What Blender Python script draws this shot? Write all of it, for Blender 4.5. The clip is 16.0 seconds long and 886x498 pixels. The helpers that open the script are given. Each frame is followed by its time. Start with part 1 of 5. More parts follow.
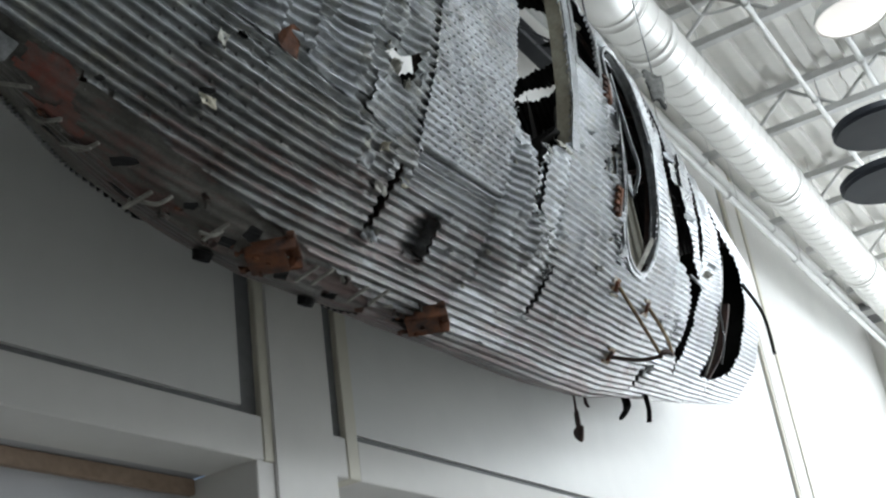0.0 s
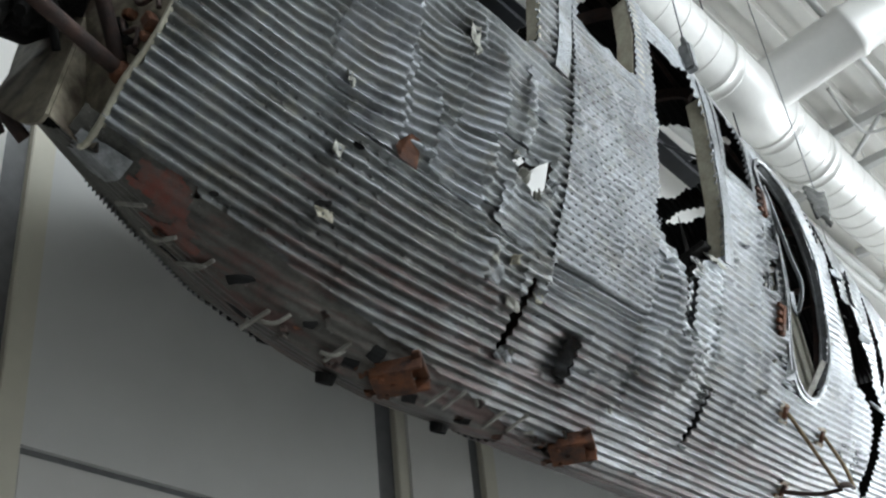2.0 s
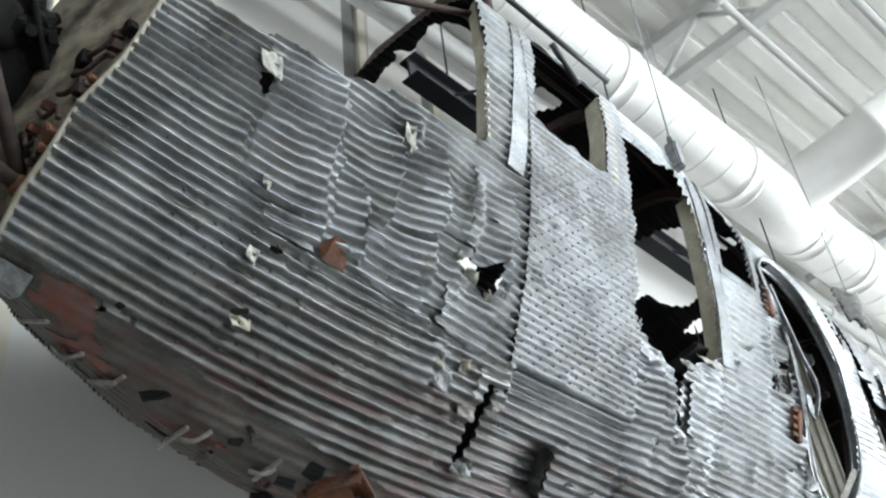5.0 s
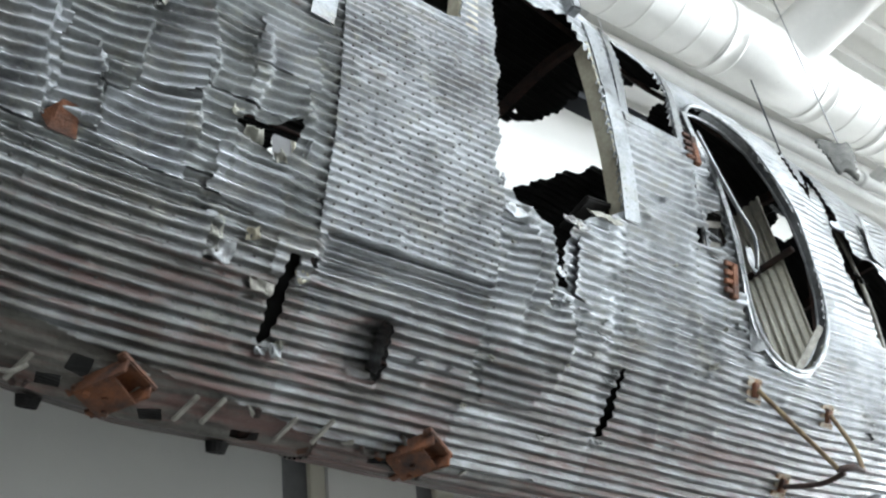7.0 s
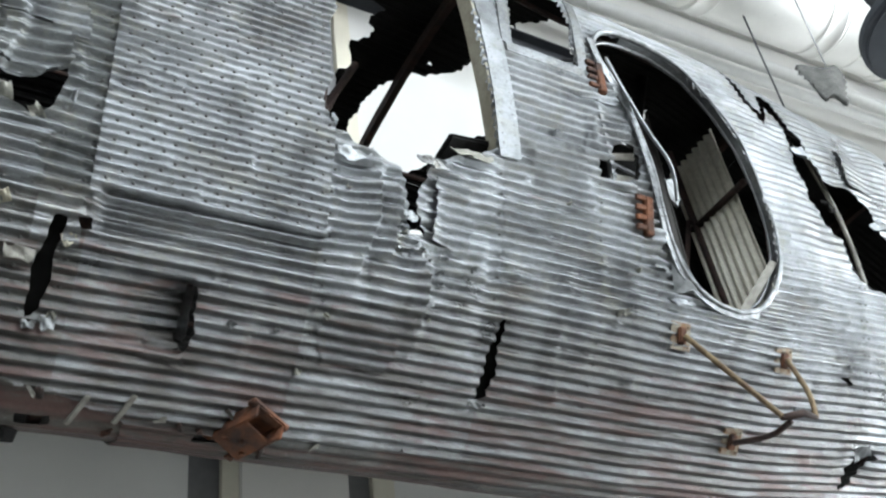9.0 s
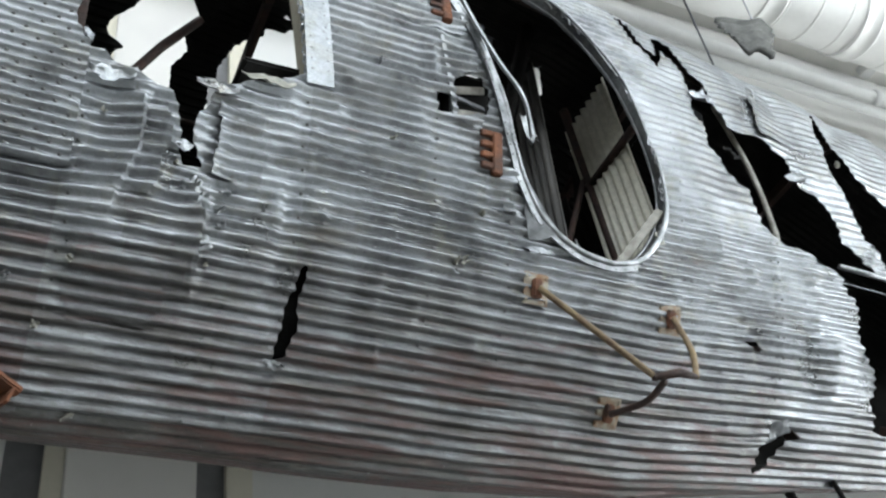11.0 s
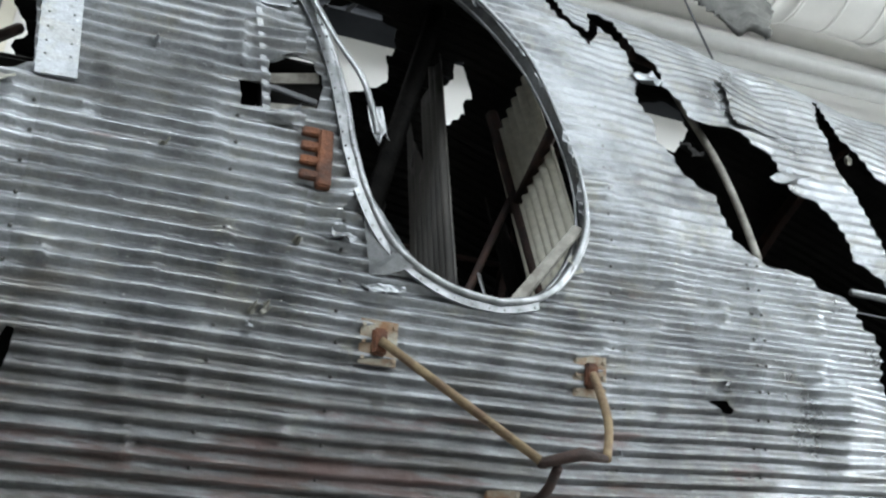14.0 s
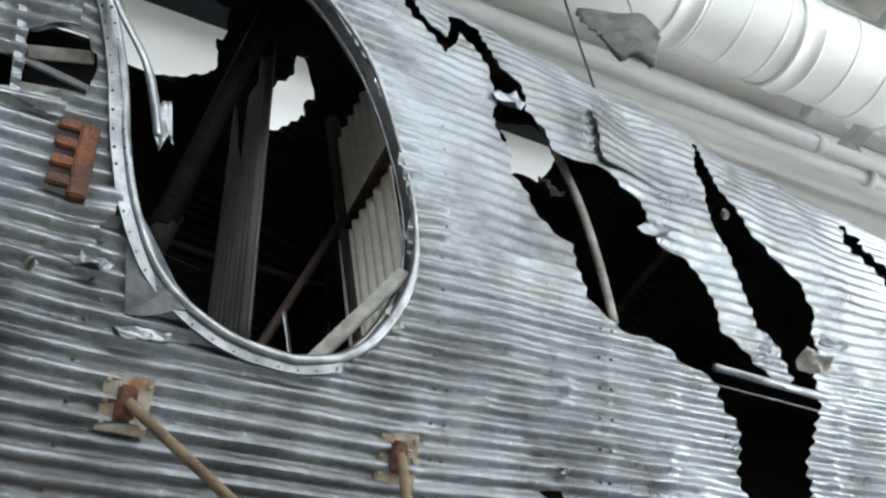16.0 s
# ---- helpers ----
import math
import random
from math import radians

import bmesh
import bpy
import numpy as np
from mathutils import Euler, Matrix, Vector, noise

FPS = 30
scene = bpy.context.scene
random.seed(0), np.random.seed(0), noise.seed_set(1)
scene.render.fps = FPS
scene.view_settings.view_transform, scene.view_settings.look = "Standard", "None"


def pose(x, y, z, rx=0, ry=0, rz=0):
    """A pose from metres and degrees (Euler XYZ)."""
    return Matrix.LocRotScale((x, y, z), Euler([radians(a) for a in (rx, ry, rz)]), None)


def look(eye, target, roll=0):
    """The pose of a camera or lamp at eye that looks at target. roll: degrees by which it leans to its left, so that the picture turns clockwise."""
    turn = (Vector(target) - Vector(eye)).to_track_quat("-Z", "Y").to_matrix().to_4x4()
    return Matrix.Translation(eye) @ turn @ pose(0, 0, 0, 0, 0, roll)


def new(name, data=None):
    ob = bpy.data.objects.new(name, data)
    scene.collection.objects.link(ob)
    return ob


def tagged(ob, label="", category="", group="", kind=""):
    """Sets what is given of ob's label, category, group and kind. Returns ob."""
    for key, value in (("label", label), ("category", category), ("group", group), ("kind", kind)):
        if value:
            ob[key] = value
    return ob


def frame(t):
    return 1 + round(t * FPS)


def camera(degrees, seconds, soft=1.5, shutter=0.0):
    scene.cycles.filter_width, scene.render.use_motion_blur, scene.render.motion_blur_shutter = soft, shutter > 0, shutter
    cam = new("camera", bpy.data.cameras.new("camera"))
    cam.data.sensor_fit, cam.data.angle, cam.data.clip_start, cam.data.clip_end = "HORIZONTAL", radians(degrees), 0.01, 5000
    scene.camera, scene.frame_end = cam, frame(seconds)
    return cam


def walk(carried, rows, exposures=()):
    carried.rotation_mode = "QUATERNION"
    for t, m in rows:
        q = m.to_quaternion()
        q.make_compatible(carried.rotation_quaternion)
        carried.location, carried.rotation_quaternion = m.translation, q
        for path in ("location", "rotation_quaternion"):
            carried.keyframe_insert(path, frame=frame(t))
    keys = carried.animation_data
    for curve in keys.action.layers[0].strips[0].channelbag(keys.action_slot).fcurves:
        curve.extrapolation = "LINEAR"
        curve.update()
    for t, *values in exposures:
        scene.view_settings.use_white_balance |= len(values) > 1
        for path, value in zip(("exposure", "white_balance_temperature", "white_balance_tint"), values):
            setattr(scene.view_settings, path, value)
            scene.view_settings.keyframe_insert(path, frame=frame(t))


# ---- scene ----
# ---- camera ----
cam = camera(42.29, 16.0, soft=2.3)
WALK = [
    (0, look((-3.031, -1.837, 1.619), (-1.448, -0.944, 2.452), -8.37)),
    (0.5, look((-2.989, -1.838, 1.591), (-1.428, -0.898, 2.417), -8.98)),
    (1, look((-2.893, -1.831, 1.572), (-1.387, -0.841, 2.438), -8.44)),
    (1.5, look((-2.838, -1.855, 1.588), (-1.419, -0.832, 2.558), -8.23)),
    (2, look((-2.763, -1.794, 1.616), (-1.441, -0.763, 2.706), -6.12)),
    (2.5, look((-2.660, -1.780, 1.664), (-1.444, -0.762, 2.883), -7.02)),
    (3, look((-2.574, -1.819, 1.661), (-1.457, -0.785, 2.959), -7.84)),
    (3.2, look((-2.529, -1.856, 1.672), (-1.436, -0.843, 3.006), -7.60)),
    (5.5, look((-2.147, -1.966, 1.580), (-0.997, -0.938, 2.853), -6.84)),
    (6, look((-1.881, -1.988, 1.580), (-0.711, -0.926, 2.806), -9.71)),
    (6.5, look((-1.615, -2.139, 1.610), (-0.609, -0.961, 2.875), -7.20)),
    (7, look((-1.306, -2.182, 1.561), (-0.286, -0.988, 2.799), -8.40)),
    (7.5, look((-1.027, -2.191, 1.594), (-0.084, -0.955, 2.853), -9.30)),
    (8, look((-0.774, -2.376, 1.543), (0.010, -1.037, 2.805), -4.99)),
    (8.5, look((-0.581, -2.389, 1.573), (0.237, -1.052, 2.816), -7.36)),
    (9, look((-0.321, -2.296, 1.546), (0.505, -0.998, 2.823), -8.62)),
    (11.3, look((0.687, -2.034, 1.565), (1.402, -0.773, 2.943), -9.53)),
    (11.5, look((0.775, -2.059, 1.583), (1.452, -0.805, 2.986), -9.05)),
    (12, look((0.923, -2.042, 1.596), (1.568, -0.825, 3.047), -9.03)),
    (12.5, look((1.056, -1.944, 1.622), (1.745, -0.713, 3.041), -10.45)),
    (13, look((1.127, -1.909, 1.656), (1.812, -0.635, 3.037), -9.37)),
    (13.5, look((1.175, -1.946, 1.676), (1.857, -0.689, 3.074), -10.77)),
    (14, look((1.512, -1.629, 2.123), (2.085, -0.366, 3.564), -8.10)),
    (14.5, look((1.749, -1.482, 2.506), (2.213, -0.256, 4.017), -3.46)),
    (15, look((1.753, -1.525, 2.522), (2.234, -0.310, 4.036), -2.71)),
    (15.5, look((1.757, -1.526, 2.530), (2.324, -0.262, 3.972), -4.16)),
    (16, look((1.787, -1.444, 2.533), (2.556, -0.256, 3.946), -8.84)),
]
EXPOSURES = [(0, -.72), (1.0, -.72), (2.0, -.4), (3.0, -.1), (5.3, .25), (9.0, .16), (11.4, -.02), (13.5, -.05), (16, -.2)]
walk(cam, WALK, EXPOSURES)

# ---- world and light: a daylit museum hall, glazed at its far end, with added fill lamps ----
world = bpy.data.worlds.new("world")
scene.world = world
world.use_nodes = True
wn, wl = world.node_tree.nodes, world.node_tree.links
sky = wn.new("ShaderNodeTexSky")
sky.sky_type = "NISHITA"
sky.sun_disc = False
sky.sun_elevation, sky.sun_rotation = radians(40), radians(100)
wl.new(sky.outputs[0], wn["Background"].inputs[0])
wn["Background"].inputs[1].default_value = 0.1


def area_lamp(name, m, sx, sy, power, colour):
    d = bpy.data.lights.new(name, "AREA")
    d.shape, d.size, d.size_y, d.energy, d.color = "RECTANGLE", sx, sy, power, colour
    ob = new(name, d)
    ob.matrix_world = m
    return ob


# sky light in the end glazing's opening; the overhead and front lamps are added fill
area_lamp("end_window_daylight", look((17.4, -3.6, 4.6), (4, -1.0, 4.6)), 9, 6.5, 2300, (.88, .953, 1))
area_lamp("added_overhead_light", look((1.2, -4.6, 8.15), (1.2, -4.2, 0)), 13.2, 2.4, 1050, (.86, .942, 1))
area_lamp("added_front_light", look((6, -11.4, 6.55), (6, 0, 5.3)), 17.6, 2.2, 750, (.86, .942, 1))


# ---- materials ----
def node_mat(name):
    m = bpy.data.materials.new(name)
    m.use_nodes = True
    t = m.node_tree
    return m, t.nodes, t.links, t.nodes["Principled BSDF"]


def noise_node(n, l, scale, detail=4.0, rough=.6, stretch=None):
    tc = n.new("ShaderNodeTexCoord")
    tex = n.new("ShaderNodeTexNoise")
    tex.inputs["Scale"].default_value, tex.inputs["Detail"].default_value, tex.inputs["Roughness"].default_value = scale, detail, rough
    if stretch:
        mp = n.new("ShaderNodeMapping")
        mp.inputs["Scale"].default_value = stretch
        l.new(tc.outputs["Object"], mp.inputs[0])
        l.new(mp.outputs[0], tex.inputs["Vector"])
    else:
        l.new(tc.outputs["Object"], tex.inputs["Vector"])
    return tex


def ramp(n, l, src, stops):
    r = n.new("ShaderNodeValToRGB")
    while len(r.color_ramp.elements) < len(stops):
        r.color_ramp.elements.new(.5)
    for e, (p, c) in zip(r.color_ramp.elements, stops):
        e.position = p
        e.color = (*c, 1) if len(c) == 3 else c
    l.new(src, r.inputs[0])
    return r


def mix(n, l, fac, a, b):
    m = n.new("ShaderNodeMix")
    m.data_type = "RGBA"
    for sock, v in ((m.inputs["Factor"], fac), (m.inputs["A"], a), (m.inputs["B"], b)):
        if isinstance(v, (int, float)):
            sock.default_value = v
        elif isinstance(v, tuple):
            sock.default_value = (*v, 1)
        else:
            l.new(v, sock)
    return m.outputs["Result"]


def bump(n, l, b, height, strength, distance):
    bp = n.new("ShaderNodeBump")
    bp.inputs["Strength"].default_value, bp.inputs["Distance"].default_value = strength, distance
    l.new(height, bp.inputs["Height"])
    l.new(bp.outputs[0], b.inputs["Normal"])


def plain(name, c1, c2, scale=6.0, rough=.6, metal=0.0, bumps=.15, spread=.12):
    """Two tones of one surface mixed by noise at two scales, with uneven gloss and fine relief."""
    m, n, l, b = node_mat(name)
    big, fine = noise_node(n, l, scale), noise_node(n, l, scale * 9)
    r = ramp(n, l, big.outputs["Fac"], [(.35, (0, 0, 0)), (.65, (1, 1, 1))])
    base = mix(n, l, r.outputs[0], c1, c2)
    f = ramp(n, l, fine.outputs["Fac"], [(.3, (1 - spread * 2,) * 3), (.7, (1, 1, 1))])
    mul = n.new("ShaderNodeMix")
    mul.data_type, mul.blend_type = "RGBA", "MULTIPLY"
    mul.inputs["Factor"].default_value = 1
    l.new(base, mul.inputs["A"])
    l.new(f.outputs[0], mul.inputs["B"])
    l.new(mul.outputs["Result"], b.inputs["Base Color"])
    mr = n.new("ShaderNodeMapRange")
    mr.inputs["To Min"].default_value, mr.inputs["To Max"].default_value = rough - .1, rough + .1
    l.new(fine.outputs["Fac"], mr.inputs[0])
    l.new(mr.outputs[0], b.inputs["Roughness"])
    b.inputs["Metallic"].default_value = metal
    bump(n, l, b, fine.outputs["Fac"], bumps, .01)
    return m


def skin_metal(name, light, dark, stain_low, stain_amount, metal=.85, rough=.36):
    """Weathered bare aluminium: blotched oxide, streaks along the sheet, and old red-brown primer where stain_amount allows."""
    m, n, l, b = node_mat(name)
    blot = noise_node(n, l, 4.5, 8, .7)
    streak = noise_node(n, l, 9, 4, .6, (.35, 2.2, 2.2))
    grime = noise_node(n, l, 42, 5, .7)
    red = noise_node(n, l, 6.5, 9, .75, (.3, 2.4, 2.4))
    c = mix(n, l, ramp(n, l, blot.outputs["Fac"], [(.36, (0, 0, 0)), (.62, (1, 1, 1))]).outputs[0], dark, light)
    c = mix(n, l, ramp(n, l, streak.outputs["Fac"], [(.50, (0, 0, 0)), (.78, (.55, .55, .55))]).outputs[0], c, (.20, .19, .165))
    c = mix(n, l, ramp(n, l, grime.outputs["Fac"], [(.56, (0, 0, 0)), (.74, (.7, .7, .7))]).outputs[0], c, (.09, .085, .075))
    # patches rubbed clean, and olive-grey oxide bloom
    wiped = noise_node(n, l, 3.1, 6, .65, (.7, 1.3, 1.3))
    c = mix(n, l, ramp(n, l, wiped.outputs["Fac"], [(.55, (0, 0, 0)), (.66, (.55, .55, .55))]).outputs[0], c, tuple(1.35 * k for k in light))
    bloom = noise_node(n, l, 11, 8, .75)
    c = mix(n, l, ramp(n, l, bloom.outputs["Fac"], [(.54, (0, 0, 0)), (.68, (.5, .5, .5))]).outputs[0], c, (.235, .23, .185))
    chips = noise_node(n, l, 75, 3, .8)
    c = mix(n, l, ramp(n, l, chips.outputs["Fac"], [(.66, (0, 0, 0)), (.72, (.8, .8, .8))]).outputs[0], c, (.50, .51, .51))
    grit = noise_node(n, l, 130, 3, .7, (.4, 1.2, 1.2))
    c = mix(n, l, ramp(n, l, grit.outputs["Fac"], [(.50, (0, 0, 0)), (.68, (.22, .22, .22))]).outputs[0], c, tuple(.55 * k for k in dark))
    soil = noise_node(n, l, 5, 7, .7, (.6, 1.6, 1.6))
    c = mix(n, l, ramp(n, l, soil.outputs["Fac"], [(.56, (0, 0, 0)), (.72, (.6, .6, .6))]).outputs[0], c, (.10, .082, .058))
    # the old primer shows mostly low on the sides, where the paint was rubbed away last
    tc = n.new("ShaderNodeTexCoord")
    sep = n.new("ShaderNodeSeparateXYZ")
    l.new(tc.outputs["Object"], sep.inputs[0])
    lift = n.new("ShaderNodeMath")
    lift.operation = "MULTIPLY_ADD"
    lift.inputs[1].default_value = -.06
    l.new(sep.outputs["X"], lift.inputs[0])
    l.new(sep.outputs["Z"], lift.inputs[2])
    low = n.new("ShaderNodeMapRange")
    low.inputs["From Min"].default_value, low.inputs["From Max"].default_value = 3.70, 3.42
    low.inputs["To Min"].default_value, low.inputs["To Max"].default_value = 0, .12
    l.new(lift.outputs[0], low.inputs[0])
    # the sheet turns darker towards the bottom, broken up by noise
    low_noise = noise_node(n, l, 8, 6, .7, (.25, 2.0, 2.0))
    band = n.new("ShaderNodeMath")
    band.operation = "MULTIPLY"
    l.new(ramp(n, l, low_noise.outputs["Fac"], [(.34, (0, 0, 0)), (.58, (7, 7, 7))]).outputs[0], band.inputs[0])
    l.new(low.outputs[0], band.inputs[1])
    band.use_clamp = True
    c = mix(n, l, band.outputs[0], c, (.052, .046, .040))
    more = n.new("ShaderNodeMath")
    l.new(red.outputs["Fac"], more.inputs[0])
    l.new(low.outputs[0], more.inputs[1])
    rr = ramp(n, l, more.outputs[0], [(stain_low, (0, 0, 0)), (stain_low + .09, (stain_amount,) * 3)])
    c = mix(n, l, rr.outputs[0], c, (.072, .027, .021))
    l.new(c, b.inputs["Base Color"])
    mr = n.new("ShaderNodeMapRange")
    mr.inputs["From Min"].default_value, mr.inputs["From Max"].default_value = .3, .7
    mr.inputs["To Min"].default_value, mr.inputs["To Max"].default_value = rough - .1, rough + .16
    l.new(blot.outputs["Fac"], mr.inputs[0])
    l.new(mr.outputs[0], b.inputs["Roughness"])
    mm = n.new("ShaderNodeMath")
    mm.operation = "MULTIPLY_ADD"
    mm.inputs[1].default_value, mm.inputs[2].default_value = -metal * .8, metal
    l.new(rr.outputs[0], mm.inputs[0])
    l.new(mm.outputs[0], b.inputs["Metallic"])
    bump(n, l, b, grime.outputs["Fac"], .42, .012)
    return m


M_SKIN = skin_metal("weathered_aluminium", (.255, .268, .28), (.084, .088, .092), .62, .6, .82, .37)
# grimy nose sheets, coloured darker still for the dim surroundings they mirror
M_SKIN_FRONT = skin_metal("grimy_dimmed_nose_aluminium", (.18, .19, .193), (.055, .058, .058), .61, .6, .84, .37)
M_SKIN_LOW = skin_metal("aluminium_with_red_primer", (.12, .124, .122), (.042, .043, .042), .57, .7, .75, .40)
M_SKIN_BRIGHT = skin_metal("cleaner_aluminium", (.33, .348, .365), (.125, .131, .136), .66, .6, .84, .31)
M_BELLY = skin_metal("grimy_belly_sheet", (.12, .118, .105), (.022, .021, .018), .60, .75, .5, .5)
# near black for the unlit hull interior: its shade is in the colour
M_INSIDE = plain("shade_black_sheet", (.006, .0058, .0055), (.015, .014, .013), 5, .8, 0)
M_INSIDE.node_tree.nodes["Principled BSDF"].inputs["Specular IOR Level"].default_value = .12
M_SCRAP = plain("dark_grey_sheet", (.05, .05, .047), (.13, .13, .12), 14, .6, .4, .3)
M_CREAM = plain("old_cream_paint", (.44, .42, .33), (.26, .23, .17), 7, .55, 0)
# cream raised in colour for the daylight that falls through the door
M_CREAM_LIGHT = plain("door_lit_cabin_paint", (.62, .60, .50), (.50, .47, .37), 5, .5, 0, .1)
M_BARE = plain("scuffed_aluminium_bar", (.34, .35, .36), (.18, .187, .19), 22, .42, .9, .1)
M_RUST = plain("orange_rust", (.16, .052, .016), (.024, .012, .009), 12, .8, .1, .5)
M_RUST_DARK = plain("dark_brown_rust", (.055, .026, .018), (.022, .014, .012), 20, .75, .2, .4)
M_RUST_YELLOW = plain("ochre_rust", (.22, .16, .085), (.11, .065, .035), 28, .75, .1, .4)
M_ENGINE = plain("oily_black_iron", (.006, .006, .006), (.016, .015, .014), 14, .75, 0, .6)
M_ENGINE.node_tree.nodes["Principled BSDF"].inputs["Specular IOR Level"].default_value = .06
M_FIREWALL = plain("stained_cream_firewall", (.27, .24, .175), (.075, .055, .038), 12, .6, 0, .3)
M_PLATE = plain("rust_stained_plate", (.28, .265, .215), (.19, .10, .045), 30, .6, .4, .3)
M_BEAM = plain("black_painted_steel", (.022, .024, .028), (.035, .037, .042), 5, .38, .2, .05)
M_WALL = plain("warm_white_wall_paint", (.65, .63, .595), (.60, .585, .555), .7, .62, 0, .04, .02)
M_WALL_PANEL = plain("pale_grey_wall_panel", (.63, .622, .595), (.57, .565, .545), .5, .55, 0, .03, .02)
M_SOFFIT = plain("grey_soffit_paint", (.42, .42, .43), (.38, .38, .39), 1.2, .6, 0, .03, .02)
M_TAN = plain("warm_tan_bead", (.60, .57, .47), (.55, .52, .43), 2, .55, 0, .03, .02)
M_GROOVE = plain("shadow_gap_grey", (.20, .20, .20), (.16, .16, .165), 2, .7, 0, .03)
M_TIMBER = plain("pale_brown_trim", (.40, .29, .21), (.34, .24, .17), 3, .5, 0, .1)
M_FLOOR = plain("grey_concrete_floor", (.30, .30, .285), (.36, .355, .34), .8, .45, 0, .05)
M_FRONT = plain("grey_hall_wall", (.30, .30, .305), (.25, .25, .255), .6, .7, 0, .03)
M_DECK = plain("white_painted_steel_deck", (.73, .715, .675), (.67, .655, .62), 1.2, .5, 0, .03, .03)
M_STEEL_WHITE = plain("greyish_white_steel", (.60, .60, .585), (.53, .53, .515), 3, .5, 0, .05, .04)
M_DUCT = plain("galvanised_white_duct", (.76, .75, .72), (.70, .69, .66), 2.5, .32, .1, .02, .02)
M_ENAMEL = plain("white_enamel", (.78, .78, .77), (.72, .72, .71), 3, .3, 0, .02, .02)
M_WING = plain("dark_slate_fabric", (.035, .042, .055), (.05, .058, .072), 3, .5, 0, .06)
M_FLOAT = plain("grey_green_painted_float", (.19, .20, .17), (.24, .25, .22), 4, .35, 0, .05)
M_RIVET = plain("dark_rivet_heads", (.06, .06, .058), (.10, .10, .095), 30, .5, .5, .1)
M_DIRTWHITE = plain("bent_dirty_white_sheet", (.36, .355, .31), (.17, .165, .14), 25, .55, .4, .2)
M_STIFF = plain("grimy_grey_bar", (.26, .25, .22), (.13, .12, .10), 25, .6, .2, .2)
M_GLASSGLOW = bpy.data.materials.new("bright_window_sky")
M_GLASSGLOW.use_nodes = True
_b = M_GLASSGLOW.node_tree.nodes["Principled BSDF"]
_b.inputs["Base Color"].default_value = (.8, .85, .9, 1)
_b.inputs["Emission Color"].default_value = (.9, .95, 1, 1)
_b.inputs["Emission Strength"].default_value = 5.0
M_LENS = bpy.data.materials.new("lit_lamp_lens")
M_LENS.use_nodes = True
_b = M_LENS.node_tree.nodes["Principled BSDF"]
_b.inputs["Base Color"].default_value = (.8, .8, .78, 1)
_b.inputs["Emission Color"].default_value = (1, .97, .92, 1)
_b.inputs["Emission Strength"].default_value = 1.1


# ---- building helpers ----
def mesh_ob(name, verts, faces, material, parent=None, label="", smooth=False):
    me = bpy.data.meshes.new(name)
    me.from_pydata([tuple(map(float, v)) for v in verts], [], [tuple(map(int, f)) for f in faces])
    me.materials.append(material)
    if smooth:
        me.polygons.foreach_set("use_smooth", [True] * len(me.polygons))
    ob = new(name, me)
    if parent:
        ob.parent = parent
    if label:
        tagged(ob, label)
    return ob


def part(name, bm, material, parent, label="", smooth=False):
    me = bpy.data.meshes.new(name)
    bm.to_mesh(me)
    bm.free()
    me.materials.append(material)
    if smooth:
        me.polygons.foreach_set("use_smooth", [True] * len(me.polygons))
    ob = new(name, me)
    if parent:
        ob.parent = parent
    if label:
        tagged(ob, label)
    return ob


def thing(name, label, category, group="", at=(0, 0, 0)):
    ob = new(name)
    ob.location = at
    ob.empty_display_size = .1
    bpy.context.view_layer.update()
    return tagged(ob, label, category, group)


def keep_place(ob):
    """The child keeps its world place under a parent that stands elsewhere."""
    ob.matrix_parent_inverse = ob.parent.matrix_world.inverted()
    return ob


def add_box(bm, a, b, bevel=0.0, m=None):
    r = bmesh.ops.create_cube(bm, size=1)
    vs = r["verts"]
    a, b = Vector(a), Vector(b)
    for v in vs:
        v.co = Vector(((a.x + b.x) / 2 + v.co.x * (b.x - a.x), (a.y + b.y) / 2 + v.co.y * (b.y - a.y), (a.z + b.z) / 2 + v.co.z * (b.z - a.z)))
    if bevel:
        es = list({e for v in vs for e in v.link_edges})
        r = bmesh.ops.bevel(bm, geom=es, offset=bevel, segments=2, affect="EDGES")
        vs = list({v for f in r["faces"] for v in f.verts} | {v for v in vs if v.is_valid})
    if m is not None:
        bmesh.ops.transform(bm, matrix=m, verts=vs)
    return vs


def box(name, a, b, material, parent=None, bevel=0.0, label=""):
    bm = bmesh.new()
    add_box(bm, a, b, bevel)
    return part(name, bm, material, parent, label)


def tube_geo(pts, radii, seg=10, closed=False, squash=1.0):
    """Vertices and faces of a tube along points; squash flattens it across its second axis."""
    pts = [Vector(p) for p in pts]
    n = len(pts)
    if not hasattr(radii, "__len__"):
        radii = [radii] * n
    verts, faces, up = [], [], None
    for i, p in enumerate(pts):
        a, b = pts[(i - 1) % n if closed else max(i - 1, 0)], pts[(i + 1) % n if closed else min(i + 1, n - 1)]
        d = (b - a).normalized()
        if up is None:
            up = d.orthogonal().normalized()
        up = (up - d * up.dot(d)).normalized()
        side = d.cross(up)
        for k in range(seg):
            t = 2 * math.pi * k / seg
            verts.append(p + (up * math.cos(t) + side * math.sin(t) * squash) * radii[i])
    for i in range(n if closed else n - 1):
        j = (i + 1) % n
        for k in range(seg):
            faces.append((i * seg + k, i * seg + (k + 1) % seg, j * seg + (k + 1) % seg, j * seg + k))
    if not closed:
        faces += [tuple(range(seg))[::-1], tuple((n - 1) * seg + k for k in range(seg))]
    return verts, faces


def tube(name, pts, radii, material, parent=None, seg=10, closed=False, squash=1.0, label=""):
    v, f = tube_geo(pts, radii, seg, closed, squash)
    return mesh_ob(name, v, f, material, parent, label, smooth=True)


